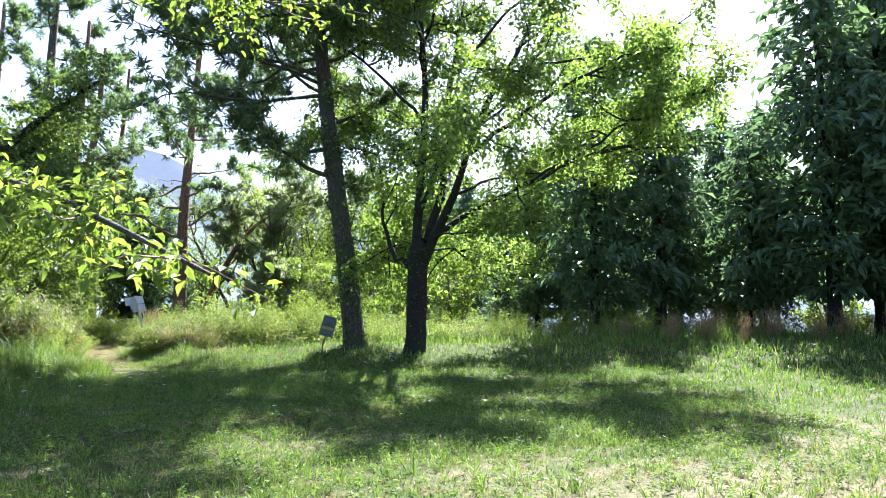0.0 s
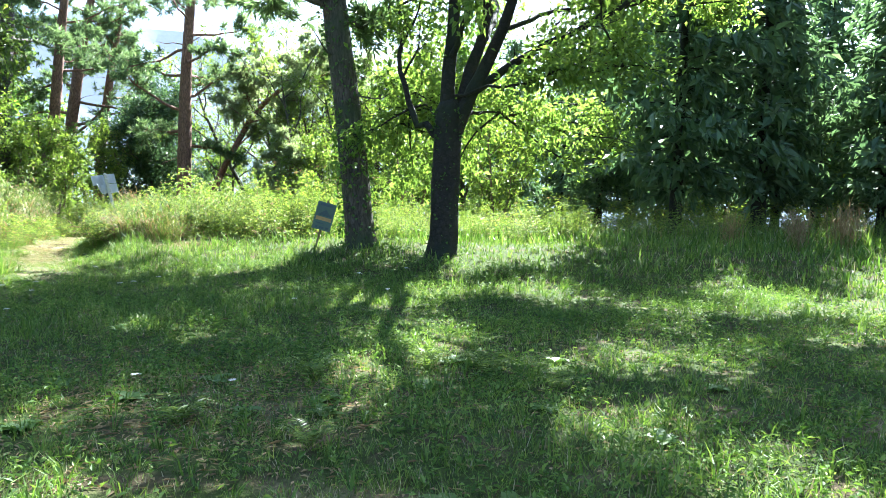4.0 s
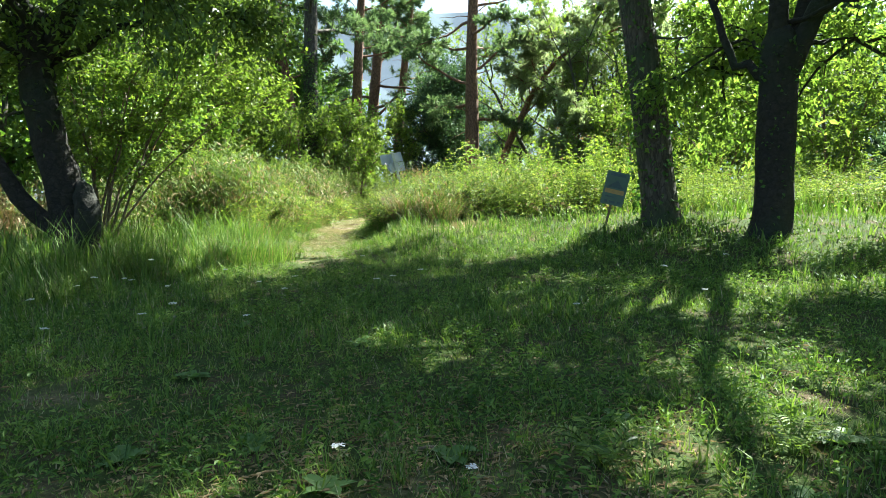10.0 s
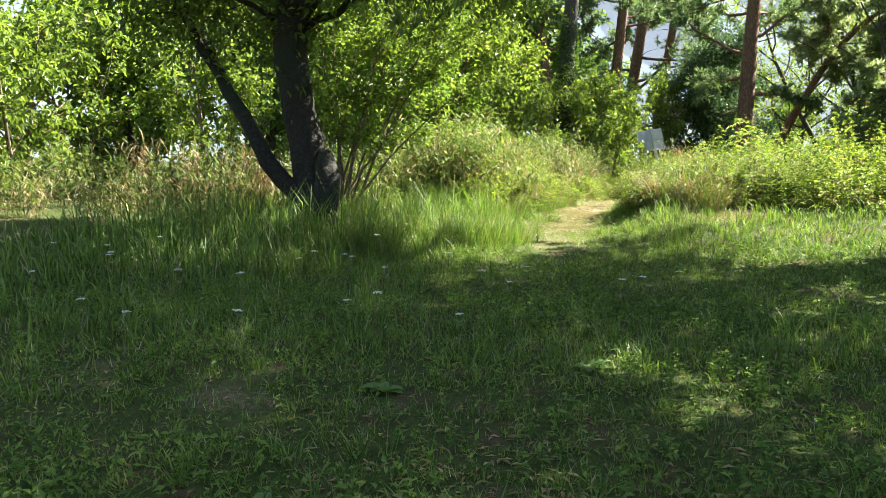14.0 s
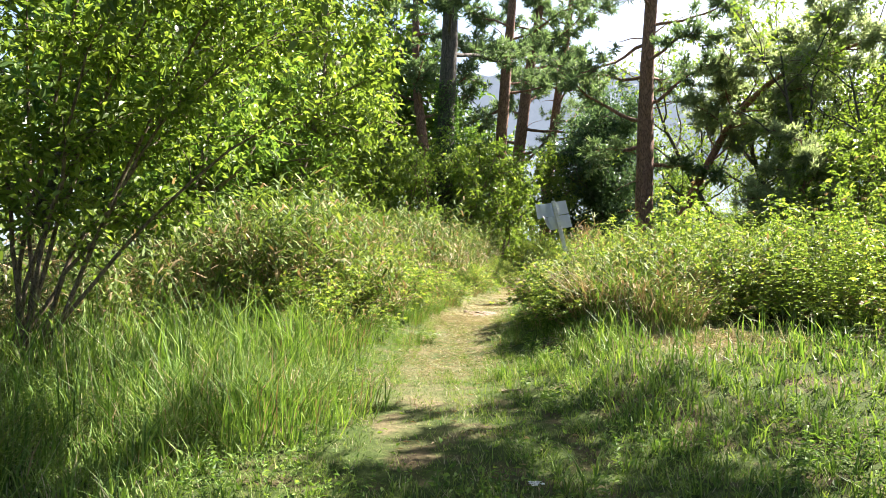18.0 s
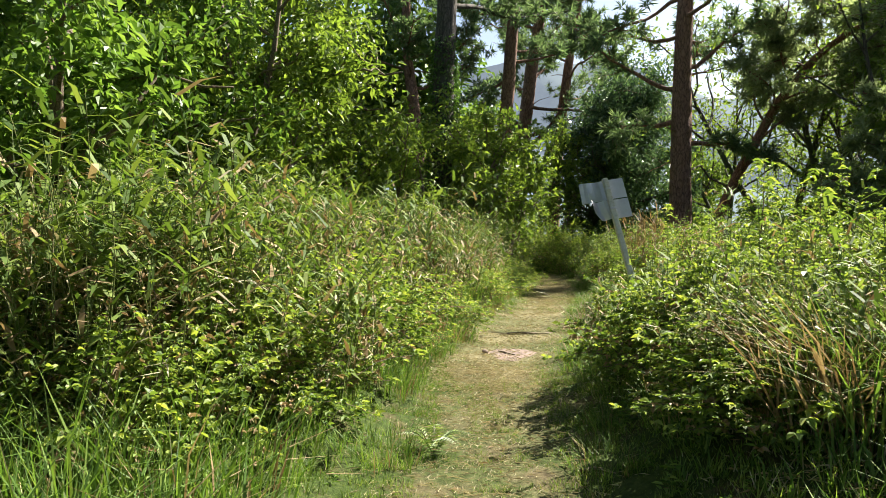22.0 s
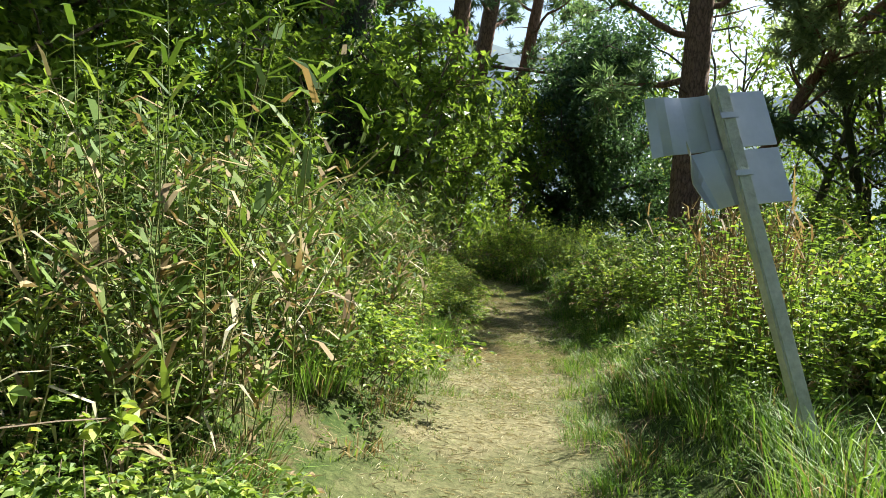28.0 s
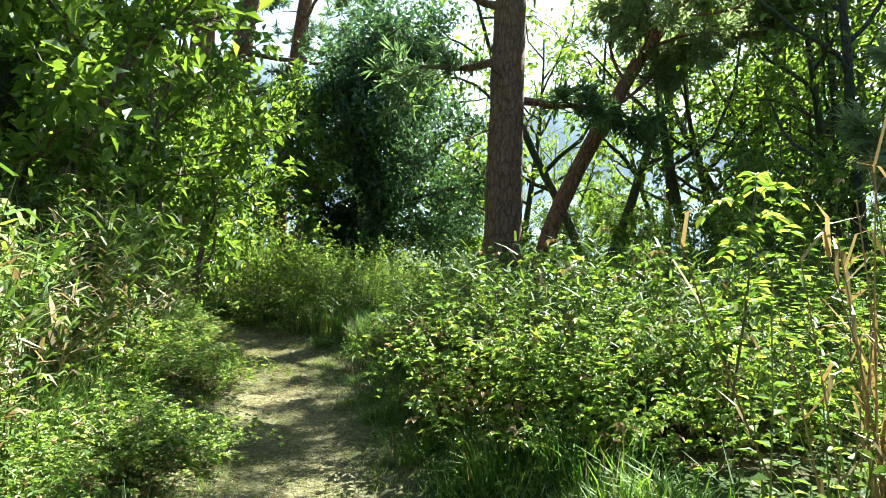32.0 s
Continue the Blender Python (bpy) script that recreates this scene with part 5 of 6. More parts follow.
strew([TU_A, TU_B], band(19.8, 36, 1.0, 1.5, 44, 81), 0.4, 0.7)
strew([TU_A, TU_B], band(18.4, 37, -1.5, -0.62, 48, 9), 0.35, 0.7)
strew([TU_C, TU_B, TU_C, BR_D], [(x, y, place.uniform(0.5, 0.9)) for x, y in band(21.5, 36, -1.65, -0.72, 130, 91)], 0.5, 0.85)
strew([TU_C], band(23, 37, 0.8, 1.5, 20, 92), 0.6, 1.0)
strew([TU_A], [(-11.3, 26.95), (-11.05, 26.85)], 0.5, 0.62)
strew([BR_A, BR_B], [(-12.85, 31.3, 1.0), (-13.3, 32.3, 1.1), (-12.3, 30.6, 1.0), (-11.6, 30.3, 1.1), (-12.4, 31.9, 1.2)], 0.75, 0.9)
strew([BR_A, BR_B, WE_A], [(-13.6, 37.0, 1.0), (-14.6, 38.0, 1.1), (-13.0, 38.6, 1.2), (-18.6, 41.2, 1.0), (-20.4, 43.4, 1.2), (-18.0, 44.2, 1.3), (-15.2, 44.4, 1.3), (-12.4, 43.4, 1.3), (-9.8, 42.0, 1.3), (-7.0, 40.6, 1.3), (-22.6, 43.6, 1.3), (-4.6, 38.4, 1.3), (-11.4, 40.2, 1.2), (-9.0, 38.2, 1.2), (-6.6, 36.6, 1.2), (-23.6, 40.6, 1.3), (-21.6, 40.0, 1.2)], 0.75, 1.1)
strew([WE_B, BR_B, TU_A, BR_A, WE_A], [(-16.2, 36.6, 1.0), (-16.8, 37.2, 1.2), (-17.4, 37.4, 1.1), (-18.0, 37.7, 1.3), (-18.6, 38.0, 1.2), (-15.7, 36.9, 1.2), (-16.4, 37.9, 1.4), (-17.4, 38.2, 1.5), (-18.4, 38.8, 1.4), (-19.4, 38.4, 1.3), (-15.4, 37.8, 1.3), (-20.4, 38.7, 1.3), (-21.4, 38.8, 1.2), (-16.9, 36.75, 0.9), (-15.9, 36.2, 0.9), (-17.9, 37.2, 0.9)], 0.8, 1.05)
strew([BR_A, BR_B, WE_B], [(3.0 + 1.6 * k, 33.5 + 1.5 * (k % 3) - 0.25 * k) for k in range(14)] + [(5.0 + 2.2 * k, 29.6 + 0.8 * (k % 2) - 0.3 * k) for k in range(7)], 1.2, 1.6)
strew([TU_B, TU_A], [(-16.5, 36.3), (-17.0, 36.8), (-17.6, 37.0), (-18.3, 37.5), (-19.0, 37.9), (-15.6, 35.6), (-16.0, 35.9)], 0.8, 1.1)
strew([WE_B, TU_B, WE_A], [(x * 0.9 - 2.5, 21.0 + 0.6 * (k % 4) + 0.1 * x) for k, x in enumerate(range(0, 18))], 0.6, 0.9)
strew([WE_B, WE_A, WE_C], [(place.uniform(-10.2, -7.7), place.uniform(12.5, 17.2), place.uniform(0.7, 1.2)) for _ in range(26)], 0.3, 0.5)
strew([TU_B], [(-8.1, 16.0), (-8.6, 16.6), (-8.9, 17.2), (-8.2, 15.4), (-9.0, 16.0), (-9.4, 16.9), (-9.3, 17.8), (-9.6, 15.4), (-8.9, 14.6), (-8.3, 14.4), (-9.9, 16.4), (-10.0, 17.8), (-10.4, 16.2), (-9.6, 14.0), (-10.6, 13.8), (-8.0, 16.8), (-9.6, 18.4)], 0.75, 1.1)
strew([SA_A, SA_B], [(-12.0, 16.2), (-13.0, 17.2), (-12.4, 18.2), (-13.6, 15.4), (-14.4, 16.6), (-13.2, 19.2), (-11.6, 17.6), (-14.8, 18.4), (-12.6, 14.0), (-14.0, 13.2), (-15.6, 14.6), (-16.4, 16.2), (-15.6, 12.2), (-17.4, 13.6), (-11.4, 19.0), (-12.8, 20.4), (-11.0, 18.2), (-10.8, 19.4), (-11.2, 17.0)], 0.8, 1.15)

# ---- lawn ----
def lawn():
    """Short uneven turf over the clearing and footpath, one sheet of blades."""
    g, gd, gt = Geo(), Geo(), Geo()
    n = 1900000
    x, y = rng.uniform(-12, 13, n), rng.uniform(1.5, 24.5, n)
    j = rng.uniform(9.0, len(PATH) - 1.01, 480000)
    i = j.astype(int)
    q = PATH[i] + (PATH[i + 1] - PATH[i]) * (j - i)[:, None] + rng.uniform(-1.5, 1.5, (len(j), 2)) * (1.0, 0.35)
    x, y = np.concatenate([x, q[:, 0]]), np.concatenate([y, q[:, 1]])
    m = (y > 1.4 + np.abs(x) * 0.85) & ((y < 21.5) | ((x > -5.5) & (y < 24.5)) | (np.arange(len(x)) >= n))
    x, y = x[m], y[m]
    near = np.full(len(x), 9.0)
    for a, b in spline([(0, 2.5), (0, 6), (-0.4, 8.5), (-3.2, 11.7), (-6.3, 15.8), (-8, 18), (-10.8, 23.0), (-12.9, 28.0), (-15.0, 32.4)], 44):
        near = np.minimum(near, np.hypot(x - a, y - b))
    m = (y > 17.5) | (rng.uniform(size=len(x)) < np.clip(1.0 - near / 7.0, 0.14, 1))
    x, y, near = x[m], y[m], near[m]
    off, along = path_off(x, y)
    dry = dryness(x, y)
    keep = np.where(y < 17.5, 1.0, np.where(y < 20, np.clip(1.0 - near / 7.0, 0.14, 1), np.where(x > -5.5, 0.14, 0.0)))
    keep = np.maximum(keep, np.where((np.abs(off) < 1.5) & (y > 17), 0.9, 0))
    clump = wavy(x, y, 9.3, 1.0) + wavy(y, x, 17.0, 3.0) + 0.5 * wavy(x, y, 4.1, 2.0)
    keep = keep * (1 - 0.4 * dry) * (0.8 + 0.35 * wavy(x, y, 1.7, 1.0)) * (0.35 + 0.75 * smooth(-0.6, 0.4, clump))
    m = rng.uniform(size=len(x)) < keep
    x, y, off, along, dry, near, clump = x[m], y[m], off[m], along[m], dry[m], near[m], clump[m]
    p = np.stack([x, y, ground(x, y) - 0.008], 1)
    k = len(x)
    trod = (1 - smooth(0.25, 0.6, np.abs(off))) * (along > 0.1)
    long = 0.05 * smooth(15.5, 19, y) * smooth(0.8, 1.6, np.abs(off)) + 0.24 * smooth(-7.3, -9.0, x) * smooth(9, 13.5, y) * (1 - smooth(17, 20, y)) * smooth(0.95, 1.5, np.abs(off)) + 0.07 * smooth(-4.5, -7.5, x) * smooth(8, 11, y) * smooth(1.0, 1.6, np.abs(off)) + 0.12 * smooth(20, 21.5, y) * (x > -5.5) + 0.07 * smooth(2.5, 8, x) * smooth(11, 18, y)
    h = (0.045 + 0.05 * smooth(-0.3, 0.9, wavy(x, y, 0.7, 3.0)) + long) * rng.uniform(0.45, 1.6, k) * (0.5 + 1.0 * smooth(-0.4, 0.9, clump)) * (1 - 0.4 * dry) * (1 - 0.4 * trod) * smooth(0.28, 0.52, np.hypot(x + 10.8, y - 22.98) + 0.1 * wavy(x, y, 9.0))
    w = 0.006 + 0.0016 * np.clip(near, 0, 9)
    isdry = rng.uniform(size=k) < 0.07 + 0.3 * dry + 0.08 * trod
    tall = (h > 0.13) & ~isdry
    thin = tall & (rng.uniform(size=k) < 0.5)
    tall = tall & ~thin
    low = ~isdry & ~tall & ~thin
    short_blades(g, p[low], h[low], w[low])
    short_blades(gd, p[isdry], h[isdry], w[isdry])
    blades(gt, p[tall], h[tall] * rng.uniform(0.8, 1.35, tall.sum()), w[tall] * 1.25, rng.uniform(0, 0.5, tall.sum()), rng.uniform(0.2, 1.1, tall.sum()))
    # loose tufts of broader blades standing over the turf
    m = 9000
    cx, cy = rng.uniform(-11, 8, m), rng.uniform(3.5, 20.5, m)
    o, al = path_off(cx, cy)
    ok = (cy > 1.6 + np.abs(cx) * 0.9) & ((np.abs(o) > 0.8) | (al < 0.06)) & (rng.uniform(size=m) < 0.45 + 0.5 * wavy(cx, cy, 1.1, 6.0))
    cx, cy = cx[ok], cy[ok]
    size = rng.uniform(0.07, 0.17, len(cx)) * (1 + 0.5 * (rng.uniform(size=len(cx)) < 0.08))
    cx, cy, size = np.repeat(cx, 11), np.repeat(cy, 11), np.repeat(size, 11)
    k = len(cx)
    az = rng.uniform(0, 6.283, k)
    u = rng.uniform(0.0, 0.05, k)
    bx, by = cx + np.cos(az) * u, cy + np.sin(az) * u
    blades(gt, np.stack([bx, by, ground(bx, by) - 0.005], 1), size * rng.uniform(0.6, 1.3, k), 0.005 + 0.018 * size, rng.uniform(0.1, 0.75, k), rng.uniform(0.2, 1.0, k), az)
    tagged(new("lawn_grass", g.mesh("lawn_grass", LEAF_GRASS)), "short uneven green grass of the clearing", "grass", kind="stuff")
    tagged(new("dry_grass", gd.mesh("dry_grass", LEAF_STRAW)), "dry straw-coloured blades among the turf", "grass", kind="stuff")
    tagged(new("meadow_grass", gt.mesh("meadow_grass", LEAF_TALL)), "longer meadow grass at the clearing's edge", "grass", kind="stuff")


def herbs():
    """Low broad-leaved weeds spread through the turf in patches."""
    n = 300000
    x, y = rng.uniform(-8.5, 5, n), rng.uniform(4, 18, n)
    off, along = path_off(x, y)
    keep = smooth(-0.1, 0.5, wavy(x, y, 1.3, 2.2)) * 0.65 + 0.1
    keep = keep * (y > 1.6 + np.abs(x) * 0.9) * np.where((np.abs(off) < 0.6) & (along > 0.1), 0.1, 1)
    m = rng.uniform(size=n) < keep * (1 - 0.75 * dryness(x, y)) * (0.45 + 0.55 * smooth(6.5, 9.5, y))
    x, y = x[m], y[m]
    k = len(x)
    p = np.stack([x, y, ground(x, y) + rng.uniform(0.01, 0.1, k)], 1)
    az = rng.uniform(0, 6.283, k)
    d = np.stack([np.cos(az), np.sin(az), rng.uniform(-0.1, 1.3, k)], 1)
    ln = rng.uniform(0.3, 1.0, k) ** 2 * 0.045 + 0.014
    g = Geo()
    leaf_shapes(g, p, d, ln, ln * rng.uniform(0.22, 0.55, k), 0.5)
    # upright sprigs set with small leaves, in drifts
    m = 5200
    cx, cy = rng.uniform(-9, 5, m), rng.uniform(4, 18.5, m)
    j = rng.uniform(9.0, len(PATH) - 1.01, 3600)
    i = j.astype(int)
    q = PATH[i] + (PATH[i + 1] - PATH[i]) * (j - i)[:, None] + (np.where(rng.uniform(size=len(j)) < 0.5, -1.0, 1.0) * rng.uniform(0.75, 1.7, len(j)))[:, None] * (0.88, 0.48)
    cx, cy = np.concatenate([cx, q[:, 0]]), np.concatenate([cy, q[:, 1]])
    m = len(cx)
    o, al = path_off(cx, cy)
    ok = (cy > 1.6 + np.abs(cx) * 0.9) & ((np.abs(o) > 0.7) | (al < 0.06)) & (rng.uniform(size=m) < 0.5 + 0.6 * wavy(cx, cy, 0.9, 1.5))
    cx, cy = cx[ok], cy[ok]
    h = np.repeat(rng.uniform(0.06, 0.2, len(cx)), 14)
    cx, cy = np.repeat(cx, 14), np.repeat(cy, 14)
    k = len(cx)
    f = np.tile(np.linspace(0.15, 1.0, 14), k // 14)
    az = np.arange(k) * 2.4 + rng.normal(size=k) * 0.3
    ln = (0.05 - 0.022 * f) * rng.uniform(0.6, 1.25, k) * (0.5 + 4.0 * h)
    lean = 0.25 * wavy(cx, cy, 3.0)
    leaf_shapes(g, np.stack([cx + lean * h * f + rng.normal(size=k) * 0.008, cy + rng.normal(size=k) * 0.008, ground(cx, cy) + h * f], 1), np.stack([np.cos(az), np.sin(az), rng.uniform(-0.1, 0.5, k)], 1), ln, ln * rng.uniform(0.3, 0.5, k), 0.35, True)
    tagged(new("ground_herbs", g.mesh("ground_herbs", LEAF_TALL)), "patches of low broad-leaved green weeds", "weeds", kind="stuff")


lawn()
herbs()

# ---- the bent road sign, the notice board, slab and stick ----
def plain(name, color, rough=0.6, metal=0.0, scale=14.0, vary=0.25, bump=0.15):
    mat, nt, bsdf, out = tree_of(name)
    tc = nt.nodes.new("ShaderNodeTexCoord")
    n1 = node(nt, "ShaderNodeTexNoise", Scale=scale, Detail=7.0, Roughness=0.65)
    n2 = node(nt, "ShaderNodeTexNoise", Scale=scale / 7, Detail=3.0)
    for n in (n1, n2):
        nt.links.new(tc.outputs["Object"], n.inputs["Vector"])
    mul = nt.nodes.new("ShaderNodeMath")
    nt.links.new(n1.outputs["Fac"], mul.inputs[0])
    nt.links.new(n2.outputs["Fac"], mul.inputs[1])
    half = nt.nodes.new("ShaderNodeMath")
    half.operation = "MULTIPLY"
    half.inputs[1].default_value = 0.5
    nt.links.new(mul.outputs[0], half.inputs[0])
    c = np.array(color)
    nt.links.new(ramp(nt, half.outputs[0], [(0.35, tuple(c * (1 - vary))), (0.5, tuple(c)), (0.65, tuple(np.minimum(c * (1 + vary), 0.95)))]), bsdf.inputs["Base Color"])
    bsdf.inputs["Roughness"].default_value, bsdf.inputs["Metallic"].default_value = rough, metal
    bp = node(nt, "ShaderNodeBump", Strength=bump, Distance=0.01)
    nt.links.new(n1.outputs["Fac"], bp.inputs["Height"])
    nt.links.new(bp.outputs[0], bsdf.inputs["Normal"])
    return mat


ALU = plain("weathered_aluminium", (0.42, 0.43, 0.45), 0.4, 0.65, 9.0, 0.12, 0.05)
POST = plain("lichened_concrete", (0.4, 0.41, 0.36), 0.85, 0.0, 30.0, 0.3, 0.4)
BOARD = plain("faded_board_paint", (0.075, 0.12, 0.095), 0.6, 0.0, 12.0, 0.12)
INK = plain("faded_dark_ink", (0.06, 0.09, 0.1), 0.7)
BAND = plain("faded_orange_print", (0.4, 0.25, 0.09), 0.7)
WOOD = plain("weathered_stake", (0.12, 0.09, 0.06), 0.85, 0.0, 40.0, 0.35, 0.5)
STONE = plain("pink_grey_stone", (0.15, 0.108, 0.088), 0.95, 0.0, 30.0, 0.5, 0.9)


def sheet(w0, w1, h0, h1, curl, notch=0.0, n=14, m=8, thick=0.0025):
    """A thin metal sheet in the plane x (across), z (up); curl gives how far each spot bends out along -y."""
    u, v = np.meshgrid(np.linspace(w0, w1, n), np.linspace(h0, h1, m), indexing="ij")
    f = (v - h0) / (h1 - h0)
    uu = np.where(u < 0, u * (1 - notch * (1 - f)), u)
    y = -curl(u, f)
    front = np.stack([uu, y - thick, v], -1).reshape(-1, 3)
    back = np.stack([uu, y + thick, v], -1).reshape(-1, 3)
    i, j = np.meshgrid(np.arange(n - 1), np.arange(m - 1), indexing="ij")
    q = np.stack([i * m + j, (i + 1) * m + j, (i + 1) * m + j + 1, i * m + j + 1], -1).reshape(-1, 4)
    o = n * m
    rim = [a * m for a in range(n)] + [(n - 1) * m + b for b in range(1, m)] + [a * m + m - 1 for a in range(n - 2, -1, -1)] + [b for b in range(m - 2, 0, -1)]
    edge = [[rim[a], rim[(a + 1) % len(rim)], rim[(a + 1) % len(rim)] + o, rim[a] + o] for a in range(len(rim))]
    return Geo().add(np.concatenate([front, back]), np.concatenate([q, q[:, ::-1] + o, edge]))


def road_sign():
    base, top = Vector((-10.42, 25.88, float(ground(-10.42, 25.88)) - 0.12)), Vector((-11.02, 26.14, 1.87))
    w = (top - base).normalized()
    r = Vector((0.74, 0.67, 0))
    r = (r - w * r.dot(w)).normalized()
    n = r.cross(w)
    ob = thing("road_sign", base, "leaning sign seen from behind, two bent aluminium sheets on a post", "sign")
    ob.matrix_basis = Matrix.Translation(base) @ Matrix((r, -n, w)).transposed().to_4x4()
    ln = (top - base).length
    bm = box_bm(0.075, 0.062, ln, 0.008)
    bmesh.ops.translate(bm, verts=bm.verts, vec=(0.0, 0, ln / 2))
    part("post", bm_geo(bm), POST, ob, "square grey post with lichen")
    part("upper_panel", sheet(-0.37, 0.27, ln - 0.3, ln - 0.015, lambda u, f: -0.35 * np.maximum(-u - 0.13, 0) * (0.5 + 0.6 * (1 - f)) + 0.03 * np.sin(u * 14) * (u < 0) - 0.036), ALU, ob, "dull aluminium sheet, bent on one side")
    part("lower_panel", sheet(-0.33, 0.27, ln - 0.59, ln - 0.315, lambda u, f: 1.1 * np.maximum(-u - 0.19, 0) * smooth(0.35, 1.0, f) + 0.025 * np.sin(-u * 22) * (u < -0.05) - 0.036, 0.42), ALU, ob, "dull aluminium sheet with a curled corner")
    for k, h in enumerate((ln - 0.16, ln - 0.45)):
        bm = box_bm(0.095, 0.006, 0.03, 0.002)
        bmesh.ops.translate(bm, verts=bm.verts, vec=(0, -0.0345, h))
        part("bracket", bm_geo(bm), ALU, ob)


road_sign()


def notice_board():
    x, y = -3.2, 19.2
    ob = thing("notice_board", at(x, y, -0.1), "small tilted notice board with faded print on a stake", "sign")
    ob.matrix_basis = pose(*at(x, y, -0.1), 0, 15, 15)
    bm = box_bm(0.035, 0.03, 1.25, 0.006)
    bmesh.ops.translate(bm, verts=bm.verts, vec=(0, 0.02, 0.42))
    part("stake", bm_geo(bm), WOOD, ob, "dark wooden stake")
    bm = box_bm(0.36, 0.014, 0.54, 0.004)
    bmesh.ops.translate(bm, verts=bm.verts, vec=(0, 0, 0.72))
    panel = part("panel", bm_geo(bm), BOARD, ob, "pale green faded board")
    for x0, z0, sx, sz, mat in [(0, 0.94, 0.24, 0.045, INK), (0, 0.67, 0.3, 0.07, BAND), (-0.1, 0.505, 0.05, 0.04, INK), (0.0, 0.5, 0.09, 0.035, INK), (0.11, 0.505, 0.06, 0.04, INK), (-0.06, 0.58, 0.14, 0.018, INK)]:
        bm = box_bm(sx, 0.004, sz, 0.001)
        bmesh.ops.translate(bm, verts=bm.verts, vec=(x0, -0.0095, z0))
        part("print_bar", bm_geo(bm), mat, panel)
    g = Geo()
    v = [(-0.13, -0.0095, 0.73), (0.14, -0.0095, 0.73), (0.07, -0.0095, 0.79), (0.01, -0.0095, 0.86), (-0.06, -0.0095, 0.78)]
    g.add(v + [(a, b + 0.003, c) for a, b, c in v], None, [(0, 1, 2), (0, 2, 3), (0, 3, 4), (0, 5, 6), (0, 6, 1), (1, 6, 7), (1, 7, 2), (2, 7, 8), (2, 8, 3), (3, 8, 9), (3, 9, 4), (4, 9, 5), (4, 5, 0)])
    part("print_shape", g, INK, panel, "dark hill-shaped print")


notice_board()


def path_slab():
    x, y = -10.88, 23.02
    ob = thing("stone_slab", at(x, y), "flat pinkish stone slab set in the footpath", "stone")
    bm = bmesh.new()
    ring = [(0.36, 0.02), (0.27, 0.2), (0.08, 0.27), (-0.12, 0.22), (-0.34, 0.2), (-0.36, 0.02), (-0.18, -0.17), (0.02, -0.33), (0.2, -0.26)]
    ring = spline([(a, b, 0) for a, b in ring + ring[:1]], 34)[:-1]
    ring = ring * 1.2 * (1 + rng.normal(size=(33, 1)) * 0.02)
    vs = [bm.verts.new((a, b, -0.04)) for a, b, _ in ring]
    f = bm.faces.new(vs)
    up = bmesh.ops.extrude_face_region(bm, geom=[f])
    tops = [e for e in up["geom"] if isinstance(e, bmesh.types.BMVert)]
    bmesh.ops.translate(bm, verts=tops, vec=(0, 0, 0.05))
    bmesh.ops.recalc_face_normals(bm, faces=bm.faces)
    edges = [e for e in bm.edges if all(v in tops for v in e.verts)]
    bmesh.ops.bevel(bm, geom=edges, offset=0.006, segments=1, affect="EDGES")
    part("slab", bm_geo(bm), STONE, ob)
    ob.rotation_euler[2] = radians(35)


path_slab()


def stick(loc, length, rz, r, label, bend=0.05):
    ob = thing("fallen_stick", loc, label, "stick", "fallen sticks", rz)
    g = Geo()
    tube(g, spline([(-length / 2, 0, r), (-length / 5, bend, r * 1.3), (length / 6, -bend * 0.4, r * 1.2), (length / 2, bend, r)], 12), r * np.linspace(1.0, 0.55, 12), 7, 0.12)
    part("wood", g, WOOD, ob, smooth=True)


stick(at(-11.32, 24.55, 0.0), 0.6, 35, 0.016, "dark crooked stick lying across the footpath")
stick(at(-10.82, 23.1, 0.008), 0.26, -20, 0.011, "short dark stick lying on the stone slab", 0.01)
stick(at(-7.15, 18.1, 0.0), 0.22, 60, 0.012, "short dark stick on the trodden grass", 0.01)
stick(at(-8.4, 20.1, 0.0), 0.3, 20, 0.01, "thin brown stick on the footpath")
stick(at(-1.9, 10.6, 0.0), 0.45, 10, 0.008, "thin brown twig lying in the grass")
stick(at(-3.4, 13.2, 0.0), 0.35, 80, 0.01, "thin brown twig lying in the grass")


def pebble(loc, r, label):
    ob = thing("pebble", loc, label, "stone")
    bm = bmesh.new()
    bmesh.ops.create_icosphere(bm, subdivisions=2, radius=r)
    for v in bm.verts:
        v.co = v.co * (1 + 0.15 * noise.noise(v.co * 40)) * Vector((1.2, 1.0, 0.7)).length / 1.7
        v.co.z *= 0.65
    bmesh.ops.translate(bm, verts=bm.verts, vec=(0, 0, r * 0.45))
    part("stone", bm_geo(bm), STONE, ob, smooth=True)


pebble(at(-10.98, 22.94, 0.015), 0.035, "small dark round stone on the slab")

# withered sedge clump and dead reeds
CLUMP = tussock(at(-7.15, 20.4), 0.55, 0.8, 620, "half-withered sedge clump with straw at its foot", "withered clumps", dry=0.55, bend=1.1)
for x, y, s in [(-6.75, 20.3, 0.8), (-7.4, 20.45, 0.75), (-6.5, 20.0, 0.5)]:
    copy_thing(CLUMP, pose(*at(x, y), 0, 0, 120 * x)).scale = (s, s, s)


